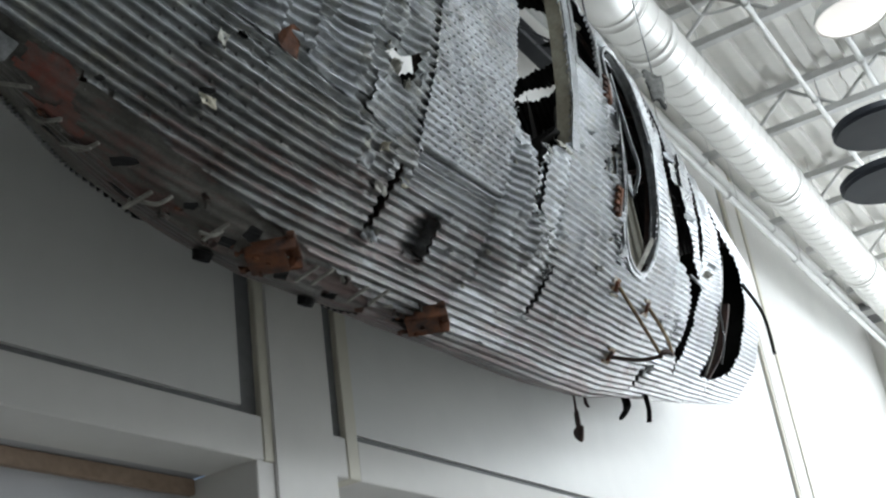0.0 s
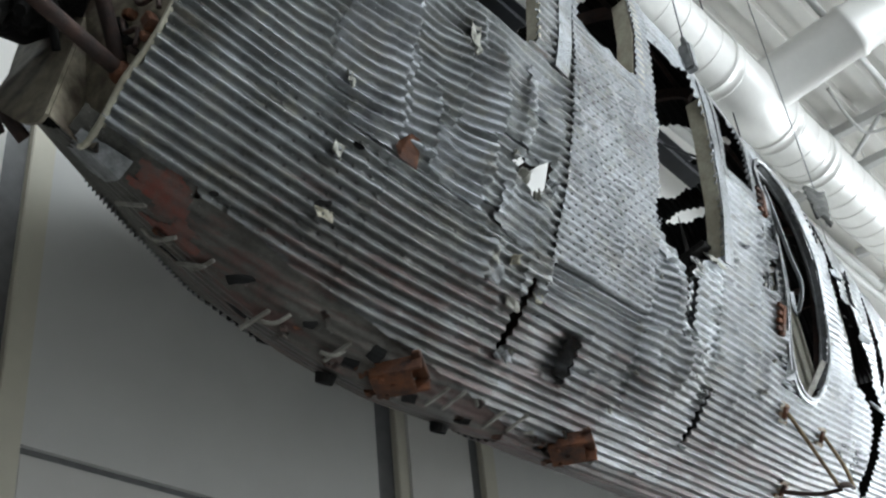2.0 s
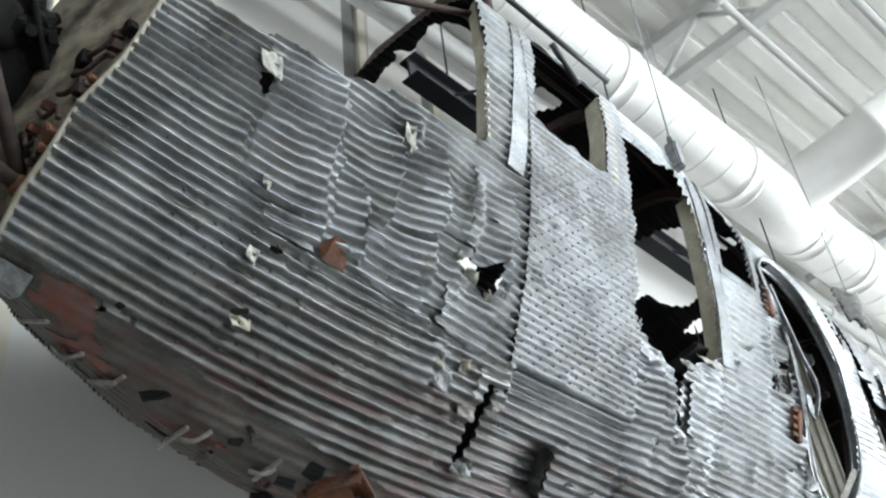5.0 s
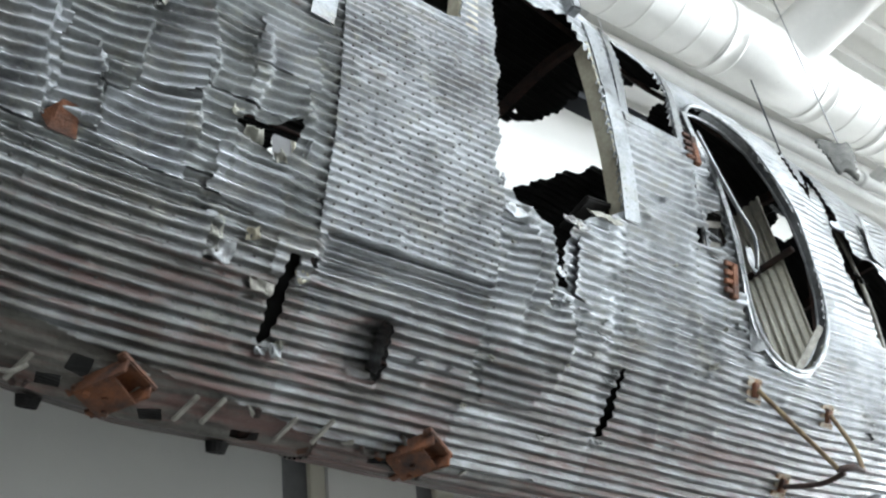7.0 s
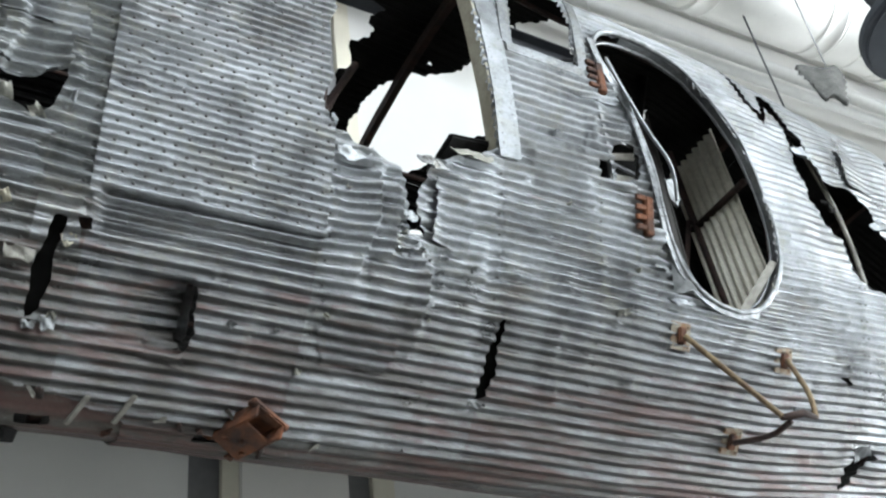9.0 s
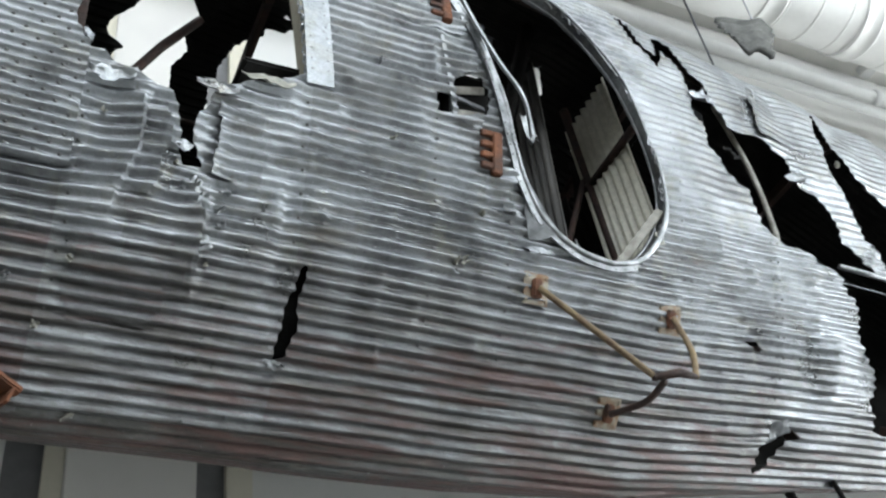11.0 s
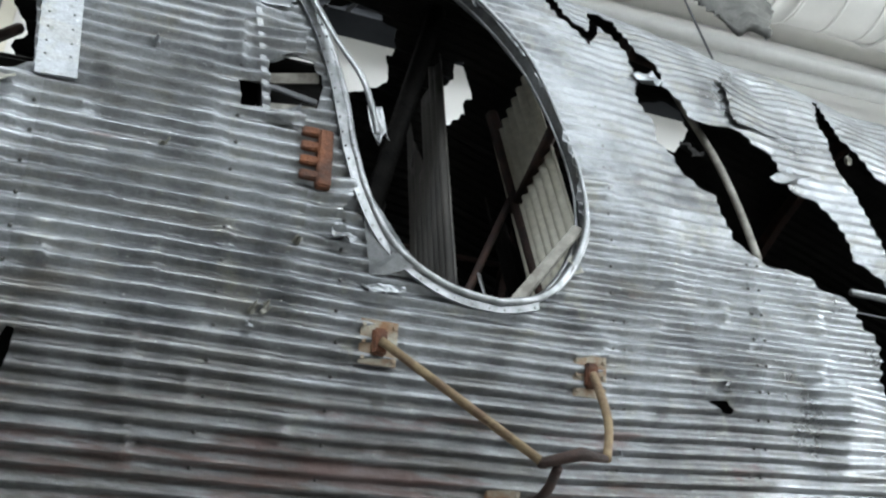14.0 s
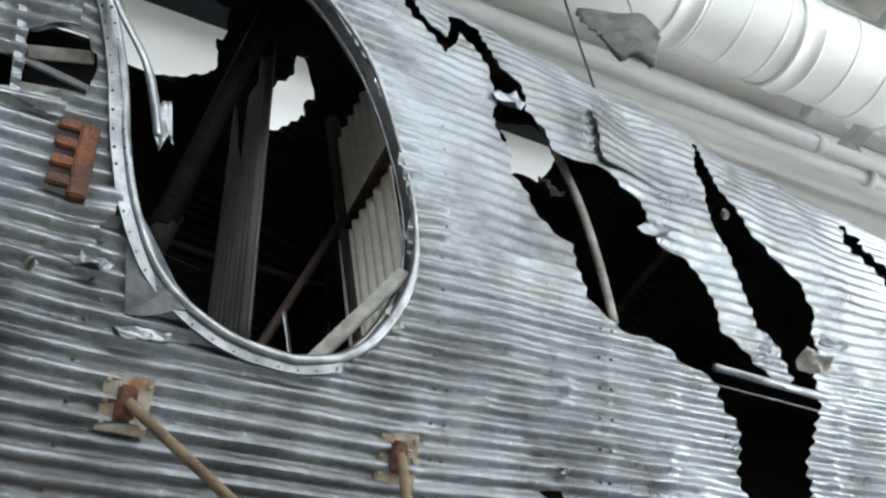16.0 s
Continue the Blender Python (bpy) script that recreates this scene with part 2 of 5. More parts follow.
def bent(pts, n=8):
    """A smooth space curve through points."""
    return [Vector(p) for p in smooth_line3(pts, n)]


def smooth_line3(pts, n=8):
    p = np.array([pts[0]] + list(pts) + [pts[-1]], float)
    u = np.linspace(0, 1, n, endpoint=False)[:, None]
    out = [.5 * (2 * b + (c - a) * u + (2 * a - 5 * b + 4 * c - d) * u ** 2 + (3 * b - a - 3 * c + d) * u ** 3)
           for a, b, c, d in zip(p, p[1:], p[2:], p[3:])]
    return np.concatenate(out + [p[-1:]])


def lathe(name, profile, material, parent=None, m=None, seg=40, label=""):
    """A body turned round z from (radius, height) pairs."""
    v, f = [], []
    for r, z in profile:
        for k in range(seg):
            a = 2 * math.pi * k / seg
            p = Vector((r * math.cos(a), r * math.sin(a), z))
            v.append(m @ p if m is not None else p)
    for i in range(len(profile) - 1):
        for k in range(seg):
            f.append((i * seg + k, i * seg + (k + 1) % seg, (i + 1) * seg + (k + 1) % seg, (i + 1) * seg + k))
    return mesh_ob(name, v, f, material, parent, label, smooth=True)


def structure(ob):
    return tagged(ob, kind="structure")


# ---- the hall ----
structure(box("floor", (-12, -11.6, -.15), (18, 3.6, 0), M_FLOOR))
WALL_Y = 1.48          # face of the posts and lintels
wall = structure(thing("wall_back", "warm white wall with framed panels and openings below", "wall"))
POSTS = [(-4.9, -4.05), (-2.0, -1.15), (.80, 1.46), (9.92, 10.6)]
for a, b in POSTS:
    box("post", (a + .20, WALL_Y - .012, 0), (b, 1.80, 8.3), M_WALL, wall, .006)
edges = [-12] + [v for p in POSTS for v in p] + [18]
for a, b in zip(edges[::2], edges[1::2]):
    left = a if a < -11 else a + .21
    box("panel", (left, WALL_Y + .006, 3.275), (b, 1.80, 8.3), M_WALL_PANEL, wall)
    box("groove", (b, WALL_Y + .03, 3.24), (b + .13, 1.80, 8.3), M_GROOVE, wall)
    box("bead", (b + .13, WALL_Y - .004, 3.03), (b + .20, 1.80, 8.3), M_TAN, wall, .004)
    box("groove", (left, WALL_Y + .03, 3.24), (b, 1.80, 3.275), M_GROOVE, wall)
    box("lintel", (left, WALL_Y, 3.03), (b + .13, 1.80, 3.24), M_WALL, wall, .004)
    if a > -11:
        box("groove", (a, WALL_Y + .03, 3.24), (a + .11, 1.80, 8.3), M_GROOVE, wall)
        box("bead", (a + .11, WALL_Y - .004, 3.03), (a + .21, 1.80, 8.3), M_TAN, wall, .004)
        box("lintel", (a, WALL_Y, 3.03), (a + .11, 1.80, 3.24), M_WALL, wall, .004)
    # the opening below: jamb, grey soffit, brown trim board and back wall, dimmed by the soffit's grey
    box("jamb", (b + .08, WALL_Y + .004, 0), (b + .20, 2.5, 3.03), M_WALL, wall, .004)
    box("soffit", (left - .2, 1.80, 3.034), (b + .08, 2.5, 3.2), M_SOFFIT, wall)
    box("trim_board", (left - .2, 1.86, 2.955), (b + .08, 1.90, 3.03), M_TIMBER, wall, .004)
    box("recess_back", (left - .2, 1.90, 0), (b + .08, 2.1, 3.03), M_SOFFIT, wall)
structure(box("wall_left", (-12.3, -11.6, 0), (-12, 3.6, 8.6), M_FRONT))
structure(box("wall_far_end_low", (17.6, -11.6, 0), (17.9, 3.6, 1.2), M_FRONT))
structure(box("wall_far_end_high", (17.6, -11.6, 7.9), (17.9, 3.6, 8.6), M_FRONT))
structure(box("wall_far_end_side", (17.6, .9, 1.2), (17.9, 3.6, 7.9), M_WALL))
end_window = structure(thing("window_1", "tall bright glazed end of the hall in white bars", "window"))
box("pane", (17.72, -8.2, 1.2), (17.75, .9, 7.9), M_GLASSGLOW, end_window)
for k in range(8):
    y = -8.2 + k * 1.3
    box("mullion", (17.56, y - .04, 1.2), (17.7, y + .04, 7.9), M_STEEL_WHITE, end_window, .006)
for z in (2.8, 4.5, 6.2):
    box("transom", (17.58, -8.2, z - .035), (17.69, .9, z + .035), M_STEEL_WHITE, end_window, .006)
structure(box("wall_far_end_front", (17.6, -11.6, 1.2), (17.9, -8.2, 7.9), M_FRONT))
structure(box("wall_front_low", (-12, -11.9, 0), (18, -11.6, 5.4), M_FRONT))
structure(box("wall_front_high", (-12, -11.9, 7.7), (18, -11.6, 8.6), M_FRONT))
structure(box("wall_front_left", (-12, -11.9, 5.4), (-3, -11.6, 7.7), M_FRONT))
structure(box("wall_front_right", (15, -11.9, 5.4), (18, -11.6, 7.7), M_FRONT))
# unseen glowing window strip, made up to go with the added front lamp
added_window = structure(thing("added_front_window", "added glowing strip of windows high in the front wall, out of view", "window"))
box("pane", (-3, -11.78, 5.4), (15, -11.75, 7.7), M_GLASSGLOW, added_window)
for k in range(11):
    box("mullion", (-3.04 + k * 1.8, -11.72, 5.4), (-2.96 + k * 1.8, -11.58, 7.7), M_STEEL_WHITE, added_window)

# ceiling: ribbed white steel deck, ribs along the hall
ys = np.arange(-11.6, 1.76, .02)
prof = []
for y in ys:
    u = ((y + 11.6) % .30) / .30
    prof.append(8.25 + (.075 if .22 < u < .78 else 0) + (.02 if .48 < u < .52 else 0))
v = [(x, y, z) for x in (-12, 18) for y, z in zip(ys, prof)] + [(x, y, 8.6) for x in (-12, 18) for y in (ys[0], ys[-1])]
k = len(ys)
f = [(i, i + 1, k + i + 1, k + i) for i in range(k - 1)] + [(2 * k, 2 * k + 2, 2 * k + 3, 2 * k + 1)]
structure(mesh_ob("ceiling", v, f, M_DECK))
# ---- the hull's form: one cross-section carried along x, tapering to nose and tail ----
KEEL_TO_ROOF = [(.42, 3.215), (.30, 3.275), (.165, 3.395), (0, 3.575), (-.085, 3.75), (-.2, 4.05),
                (-.275, 4.38), (-.305, 4.65), (-.30, 4.90), (-.24, 5.06), (0, 5.17), (.42, 5.20)]
YAW, RISE, MID_Y = .065, .06, .42
PITCH = .036


def taper(x):
    """Scale of the section at x, and the height about which it shrinks."""
    nose = np.interp(x, [-1.6, -1.5, -1.13, -.9, -.6, -.3], [.58, .62, .80, .90, .97, 1.0])
    tail = np.interp(x, [2.0, 2.6, 3.2, 4.2, 5.5, 8.0], [1.0, .97, .90, .80, .66, .40])
    return nose * tail, np.interp(x, [-.3, .5], [4.30, 4.45])


def smooth_line(pts, n=24):
    p = np.array([pts[0]] + list(pts) + [pts[-1]], float)
    u = np.linspace(0, 1, n, endpoint=False)[:, None]
    out = []
    for a, b, c, d in zip(p, p[1:], p[2:], p[3:]):
        out.append(.5 * (2 * b + (c - a) * u + (2 * a - 5 * b + 4 * c - d) * u ** 2 + (3 * b - a - 3 * c + d) * u ** 3))
    return np.concatenate(out + [p[-1:]])


_near = smooth_line(KEEL_TO_ROOF)
_far = np.array([(2 * MID_Y - y, z) for y, z in _near])
RING = np.concatenate([_far[::-1][:-1], _near, _far[::-1][1:]])
_ref = len(_far) - 1 + np.argmin(np.hypot(*(_near - (0, 3.575)).T))


def hull(x, s):
    """Points of the smooth hull for arrays x and s (metres along the section, up from the reference line), with outward normals."""
    x, s = np.broadcast_arrays(np.asarray(x, float), np.asarray(s, float))
    f, zc = taper(x)
    seg = np.hypot(*np.diff(RING, axis=0).T)
    arc = np.r_[0, np.cumsum(seg)]
    arc = arc - arc[_ref]
    q = s / f
    y, z = np.interp(q, arc, RING[:, 0]), np.interp(q, arc, RING[:, 1])
    e = .01
    ty = np.interp(q + e, arc, RING[:, 0]) - np.interp(q - e, arc, RING[:, 0])
    tz = np.interp(q + e, arc, RING[:, 1]) - np.interp(q - e, arc, RING[:, 1])
    ln = np.maximum(np.hypot(ty, tz), 1e-9)
    # the cabin roof stands taller over the front half
    up = np.interp(x, [-.9, -.3, 1.0, 1.8], [0, 1, 1, 0]) * np.clip((z - 4.6) / .4, 0, 1)
    y, z = y - .05 * up * np.sign(MID_Y - y) * np.clip(abs(y - MID_Y) / .5, 0, 1), z + .10 * up
    p = np.stack([x, MID_Y + (y - MID_Y) * f + YAW * x, zc + (z - zc) * f + RISE * x], -1)
    n = np.stack([np.zeros_like(x), -tz / ln, ty / ln], -1)
    return p, n


def axes_at(x, s, off=0.0):
    """Origin and frame on the hull: along, up the section, outward."""
    p, n = hull(x, s)
    p2, _ = hull(x, s + .01)
    n = Vector(n)
    up = (Vector(p2) - Vector(p)).normalized()
    along = up.cross(n).normalized()
    if along.x < 0:
        along = -along
    o = Vector(p) + n * off
    return Matrix(((along.x, up.x, n.x, o.x), (along.y, up.y, n.y, o.y), (along.z, up.z, n.z, o.z), (0, 0, 0, 1)))


def in_hull(x, s, depth):
    p, n = hull(x, s)
    return Vector(p) - Vector(n) * depth


RNG = np.random.RandomState(7)
_waves = [(RNG.normal(0, 1, (14, 2)), RNG.uniform(0, 6.28, 14)) for _ in range(4)]


def wob(x, s, scale, k=0):
    """Smooth noise over the sheet, about -1 to 1."""
    d, ph = _waves[k]
    out = np.zeros(np.broadcast(x, s).shape)
    for (a, b), p in zip(d, ph):
        out = out + np.sin(scale * (a * x + b * s) + p)
    return out / 3.2


def facets(x, s, scale, k=0):
    """Noise of flat facets between sharp ridges, as crumpled sheet has."""
    d, ph = _waves[k]
    out = np.zeros(np.broadcast(x, s).shape)
    for (a, b), p in zip(d[:7], ph[:7]):
        out = out + np.arcsin(np.sin(scale * (1.3 * a * x + .7 * b * s) + p)) * .637
    return out / 2.3


def inside(poly, x, s):
    """Which (x, s) lie in a polygon."""
    c = np.zeros(np.broadcast(x, s).shape, bool)
    for (xa, sa), (xb, sb) in zip(poly, poly[1:] + poly[:1]):
        if sa == sb:
            continue
        c ^= ((sa > s) != (sb > s)) & (x < (xb - xa) * (s - sa) / (sb - sa) + xa)
    return c


def bumpy(x, x0, x1, soft):
    return np.clip((x - x0) / soft, 0, 1) * np.clip((x1 - x) / soft, 0, 1)


DINGS = [(RNG.uniform(-1.4, 4.4), RNG.uniform(-.4, 1.2), RNG.uniform(.010, .032), RNG.choice([-1, 1]) * RNG.uniform(.003, .009)) for _ in range(240)]
CREASES = [(RNG.uniform(-1.2, 4.3), RNG.uniform(-.3, 1.1), RNG.uniform(.02, .10), RNG.uniform(.004, .013), RNG.uniform(-.2, .2)) for _ in range(100)]


def dents(x, s):
    """Outward displacement of the battered sheet."""
    d = .0024 * wob(x, s, 4, 0) + .0011 * wob(x, s, 13, 1)
    crumple = bumpy(x, -1.0, .06, .12) * bumpy(s, .12, .85, .1)
    d = d + crumple * (.009 * facets(x, s, 7, 2) + .006 * facets(x, s, 17, 3))
    # folds that cross the ribs
    for x0, slope, s0, s1, h in ((-.76, -.06, .12, .72, .022), (-.534, -.13, .35, .66, .024), (-.355, -.02, .18, .54, .022), (-.622, -.11, .18, .44, .024), (-1.025, -.18, .24, .44, .016),
                                 (-.452, -.17, .6, .79, .018), (-.002, -.15, .36, .52, .012),
                                 (-.20, .05, .2, .7, .014), (-.24, .03, -.12, .12, .016), (.86, .10, -.02, .44, .016),
                                 (1.08, .05, -.20, .18, .016), (2.02, .0, .38, .72, .010)):
        u = x - x0 - slope * (s - s0) - .012 * wob(x, s, 15, 1)
        d = d + h * bumpy(s, s0, s1, .08) * np.where(u < 0, np.clip(1 + u / .09, 0, 1), np.clip(1 - u / .008, 0, 1))
    # pressed-in field that ends at an upstanding lip
    u = np.clip((x - .10) / .28, 0, 1)
    d = d - .052 * bumpy(s, -.285, -.07, .035) * np.where(x < .385, u ** 1.5, 0) * (x > .1)
    d = d - .030 * bumpy(s, -.04, .20, .06) * bumpy(x, .085, .74, .03) * np.interp(x, [.1, .74], [1, .3]) * (s < .118)
    tear = bumpy(x, 2.6, 4.6, .2) * bumpy(s, .3, 1.6, .15)
    d = d + tear * (.008 * facets(x, s, 6, 2) + .005 * facets(x, s, 19, 3))
    d = d + bumpy(x, .72, 1.36, .05) * bumpy(s, -.22, .6, .12) * (.014 * facets(x, s, 9, 0) + .007 * facets(x, s, 21, 2))
    # the torn edge behind the last seam is bent away from the hull's line and faces the tail
    d = d + bumpy(s, -.17, .12, .06) * np.interp(x, [3.34, 3.47, 3.80], [0, .03, -.07]) * (x < 3.84)
    # past the tear the side is pushed in a little
    d = d - bumpy(s, -.36, .85, .2) * np.interp(x, [3.84, 3.86, 4.05, 4.4], [0, .04, .035, 0])
    # scattered dings, and short creases across the ribs
    for dx_, ds_, r, h in DINGS:
        near = (abs(x - dx_) < 3 * r) & (abs(s - ds_) < 3 * r)
        if np.any(near):
            d = d + np.where(near, h * np.exp(-((x - dx_) ** 2 + (s - ds_) ** 2) / (r * r)), 0)
    for cx, cs, ln, h, sl in CREASES:
        u = x - cx - sl * (s - cs)
        near = (abs(u) < .06) & (abs(s - cs) < ln)
        if np.any(near):
            d = d + np.where(near, h * np.clip(1 - abs(s - cs) / ln, 0, 1) ** .5 * np.where(u < 0, np.clip(1 + u / .06, 0, 1), np.clip(1 - u / .012, 0, 1)), 0)
    d = d - .035 * np.exp(-(((x - 3.24) / .10) ** 2 + ((s + .30) / .07) ** 2))
    return d


def rim(x):
    """Upper edge of the nose skin along the cockpit."""
    return np.interp(x, [-1.6, -1.3, -1.18, -.92, -.78, -.57, -.24, -.15], [.66, .70, .69, .72, .74, .79, .81, .86])


def nose_edge(s):
    return np.interp(s, [-.5, -.15, .14, .34, .70], [-1.50, -1.51, -1.47, -1.40, -1.32])


GAP = [(.715, 1.36), (.71, .9), (.70, .53), (.725, .475), (.83, .44), (.94, .405), (.985, .36), (1.0, .29), (.995, .225), (1.02, .19),
       (1.06, .20), (1.03, .28), (1.035, .36), (1.06, .42), (1.10, .465), (1.20, .52), (1.33, .575), (1.29, .9), (1.25, 1.22), (1.16, 1.40), (.95, 1.33)]
WIN_A = [(.14, 1.47), (.09, 1.09), (.55, 1.08), (.60, 1.47)]
WIN_B = [(1.43, 1.44), (1.42, 1.06), (1.70, 1.06), (1.73, 1.46)]
DOOR = [(2.40, .195), (2.27, .215), (2.15, .28), (2.08, .38), (2.03, .52), (1.99, .72), (1.93, .92), (1.85, 1.09), (1.82, 1.22), (1.88, 1.32),
        (2.0, 1.36), (2.17, 1.35), (2.32, 1.27), (2.44, 1.12), (2.53, .96), (2.60, .76), (2.64, .58), (2.64, .42), (2.58, .29), (2.50, .22)]
# the long tear over the cabin: out along its upper edge, round the tongue and the second split, and back along the lower edge
TEAR_LONG = [(2.60, 1.46), (2.655, 1.42), (2.683, 1.36), (2.70, 1.26), (2.765, 1.215), (2.79, 1.27), (2.815, 1.345), (2.865, 1.36), (2.895, 1.325),
             (2.92, 1.235), (2.935, 1.155), (2.997, 1.13), (3.0, 1.03), (3.045, .985), (3.075, .90), (3.25, .885), (3.28, .84), (3.35, .84), (3.352, .75),
             (3.40, .69), (3.50, .67), (3.566, .58), (3.592, .50), (3.685, .424), (3.81, .36), (3.83, .40), (3.785, .474), (3.73, .53), (3.70, .592),
             (3.675, .676), (3.635, .777), (3.618, .917), (3.635, 1.06), (3.668, 1.19), (3.69, 1.20), (3.69, 1.10), (3.706, .99), (3.748, .918), (3.812, .83),
             (3.918, .778), (4.0, .74), (4.03, .67), (4.01, .52), (3.975, .44), (3.99, .38), (3.95, .27), (3.925, .16), (3.90, .05), (3.885, -.08),
             (3.90, -.24), (3.80, -.255), (3.755, -.23), (3.72, -.135), (3.77, -.11), (3.78, -.012), (3.72, .02), (3.645, .09), (3.607, .127), (3.61, .20),
             (3.57, .27), (3.555, .34), (3.475, .372), (3.33, .415), (3.22, .44)]
TEAR_LONG += [(3.15, .47), (3.11, .54), (3.09, .61), (3.026, .63), (2.969, .682), (2.93, .78), (2.92, .85), (2.885, .92), (2.90, 1.015), (2.896, 1.13),
              (2.874, 1.19), (2.82, 1.27), (2.77, 1.13), (2.715, 1.182), (2.673, 1.24), (2.645, 1.33)]
TEAR_FAR = [(4.30, 1.12), (4.345, 1.12), (4.41, 1.0), (4.48, .92), (4.8, .85), (5.15, .756), (5.4, .5), (5.3, .2), (5.2, -.11), (4.8, -.2), (4.445, -.21),
            (4.40, 0), (4.42, .3), (4.5, .55), (4.47, .75), (4.433, .845), (4.353, .905), (4.317, .993)]
SLIT_A = [(-.012, .02), (.018, .012), (.020, -.1), (.004, -.225), (-.03, -.255), (-.042, -.22), (-.022, -.1)]
SLIT_B = [(1.368, .0), (1.388, -.005), (1.394, -.10), (1.378, -.25), (1.34, -.268), (1.35, -.16)]
HOLE_A = [(-.26, .33), (-.238, .36), (-.16, .363), (-.10, .40), (-.058, .43), (-.04, .40), (-.054, .355), (-.065, .313), (-.127, .272), (-.18, .289), (-.223, .307)]
SMALL = [[(-.905, .085), (-.865, .08), (-.88, .06), (-.91, .065)], [(-1.14, -.27), (-1.12, -.27), (-1.125, -.315), (-1.14, -.315)],
         [(-1.19, -.25), (-1.17, -.25), (-1.17, -.275), (-1.19, -.275)],
         [(-.93, -.12), (-.88, -.11), (-.87, -.13), (-.92, -.14)], [(-1.04, .56), (-1.0, .57), (-1.0, .50), (-1.03, .485)], [(.05, .02), (.09, .03), (.09, 0), (.06, -.01)],
         [(1.825, .74), (1.925, .77), (1.955, .69), (1.945, .62), (1.84, .595)], [(1.745, .655), (1.808, .665), (1.822, .60), (1.765, .585)], [(3.0, .02), (3.06, .025), (3.08, -.005), (3.03, -.01)],
         [(3.15, -.43), (3.18, -.345), (3.27, -.29), (3.33, -.25), (3.357, -.276), (3.29, -.32), (3.257, -.356), (3.22, -.40)],
         [(.382, -.09), (.397, -.095), (.418, -.21), (.402, -.268), (.386, -.255), (.398, -.20)]]
NEAR_CUTS = [GAP, WIN_A, WIN_B, DOOR, TEAR_LONG, TEAR_FAR, SLIT_A, SLIT_B, HOLE_A] + SMALL
BELLY_HOLES = [[(-1.037, -.445), (-.974, -.404), (-.955, -.414), (-1.0, -.465)], [(-.80, -.51), (-.758, -.488), (-.765, -.525)],
               [(-.762, -.446), (-.723, -.42), (-.715, -.458), (-.745, -.465)], [(-1.225, -.285), (-1.20, -.285), (-1.20, -.305), (-1.22, -.31)],
               [(-1.513, -.362), (-1.478, -.314), (-1.462, -.345), (-1.49, -.375)], [(-.50, -.41), (-.44, -.41), (-.44, -.46), (-.50, -.46)],
               [(-.56, -.48), (-.50, -.48), (-.50, -.52), (-.56, -.52)], [(-.93, -.55), (-.86, -.56), (-.88, -.60), (-.95, -.58)], [(-.28, -.52), (-.22, -.50), (-.20, -.545), (-.26, -.55)],
               [(-1.16, -.56), (-1.10, -.55), (-1.09, -.59), (-1.15, -.60)], [(.36, -.455), (.40, -.42), (.43, -.43), (.41, -.46)], [(.42, -.40), (.49, -.40), (.49, -.44), (.42, -.44)],
               [(.50, -.50), (.58, -.50), (.58, -.53), (.50, -.53)], [(.02, -.52), (.10, -.51), (.11, -.54), (.03, -.55)]]
ROOF_CUTS = [[(1.30, 2.50), (1.44, 2.30), (1.60, 2.22), (1.66, 1.98), (1.74, 1.80), (1.80, 1.68), (2.0, 1.63), (2.06, 1.92), (2.32, 1.88), (2.34, 1.94),
              (2.30, 2.14), (2.14, 2.20), (2.03, 2.32), (1.82, 2.54), (1.76, 2.68), (1.66, 2.80), (1.42, 2.78), (1.30, 2.62)],
             [(2.58, 1.94), (2.66, 2.10), (2.50, 2.24), (2.52, 2.12)], [(3.16, 1.70), (3.24, 1.78), (3.34, 1.86), (3.44, 1.78), (3.44, 1.68), (3.36, 1.66)],
             [(.93, 2.05), (1.15, 2.02), (1.17, 2.4), (1.14, 2.75), (.9, 2.8)], 
             [(-.1, 1.75), (.62, 1.75), (.66, 2.7), (-.1, 2.75)],
             [(1.40, 2.02), (1.42, 2.02), (1.42, 2.0)], [(1.5, 2.2), (1.515, 2.2), (1.51, 2.18)]]
FAR_CUTS = [[(.55, 2.76), (.90, 2.76), (.92, 2.98), (.6, 2.94)], [(2.75, 3.5), (2.9, 3.3), (3.05, 3.6), (2.85, 3.8)], [(1.6, 3.0), (1.9, 3.05), (1.8, 3.25)]]


def ragged(poly, rag):
    """The outline cut finer and made uneven, as torn sheet is."""
    out = []
    for (xa, sa), (xb, sb) in zip(poly, poly[1:] + poly[:1]):
        n = max(1, int(math.hypot(xb - xa, sb - sa) / .012)) if rag else 1
        for i in range(n):
            x, s = xa + (xb - xa) * i / n, sa + (sb - sa) * i / n
            out.append((x + rag * float(wob(x, s, 45, 2)) + rag * .12 * math.cos(2 * math.pi * s / PITCH) + rag * .6 * float(wob(x, s, 17, 0)), s + rag * float(wob(x, s, 30, 3))))
    return out


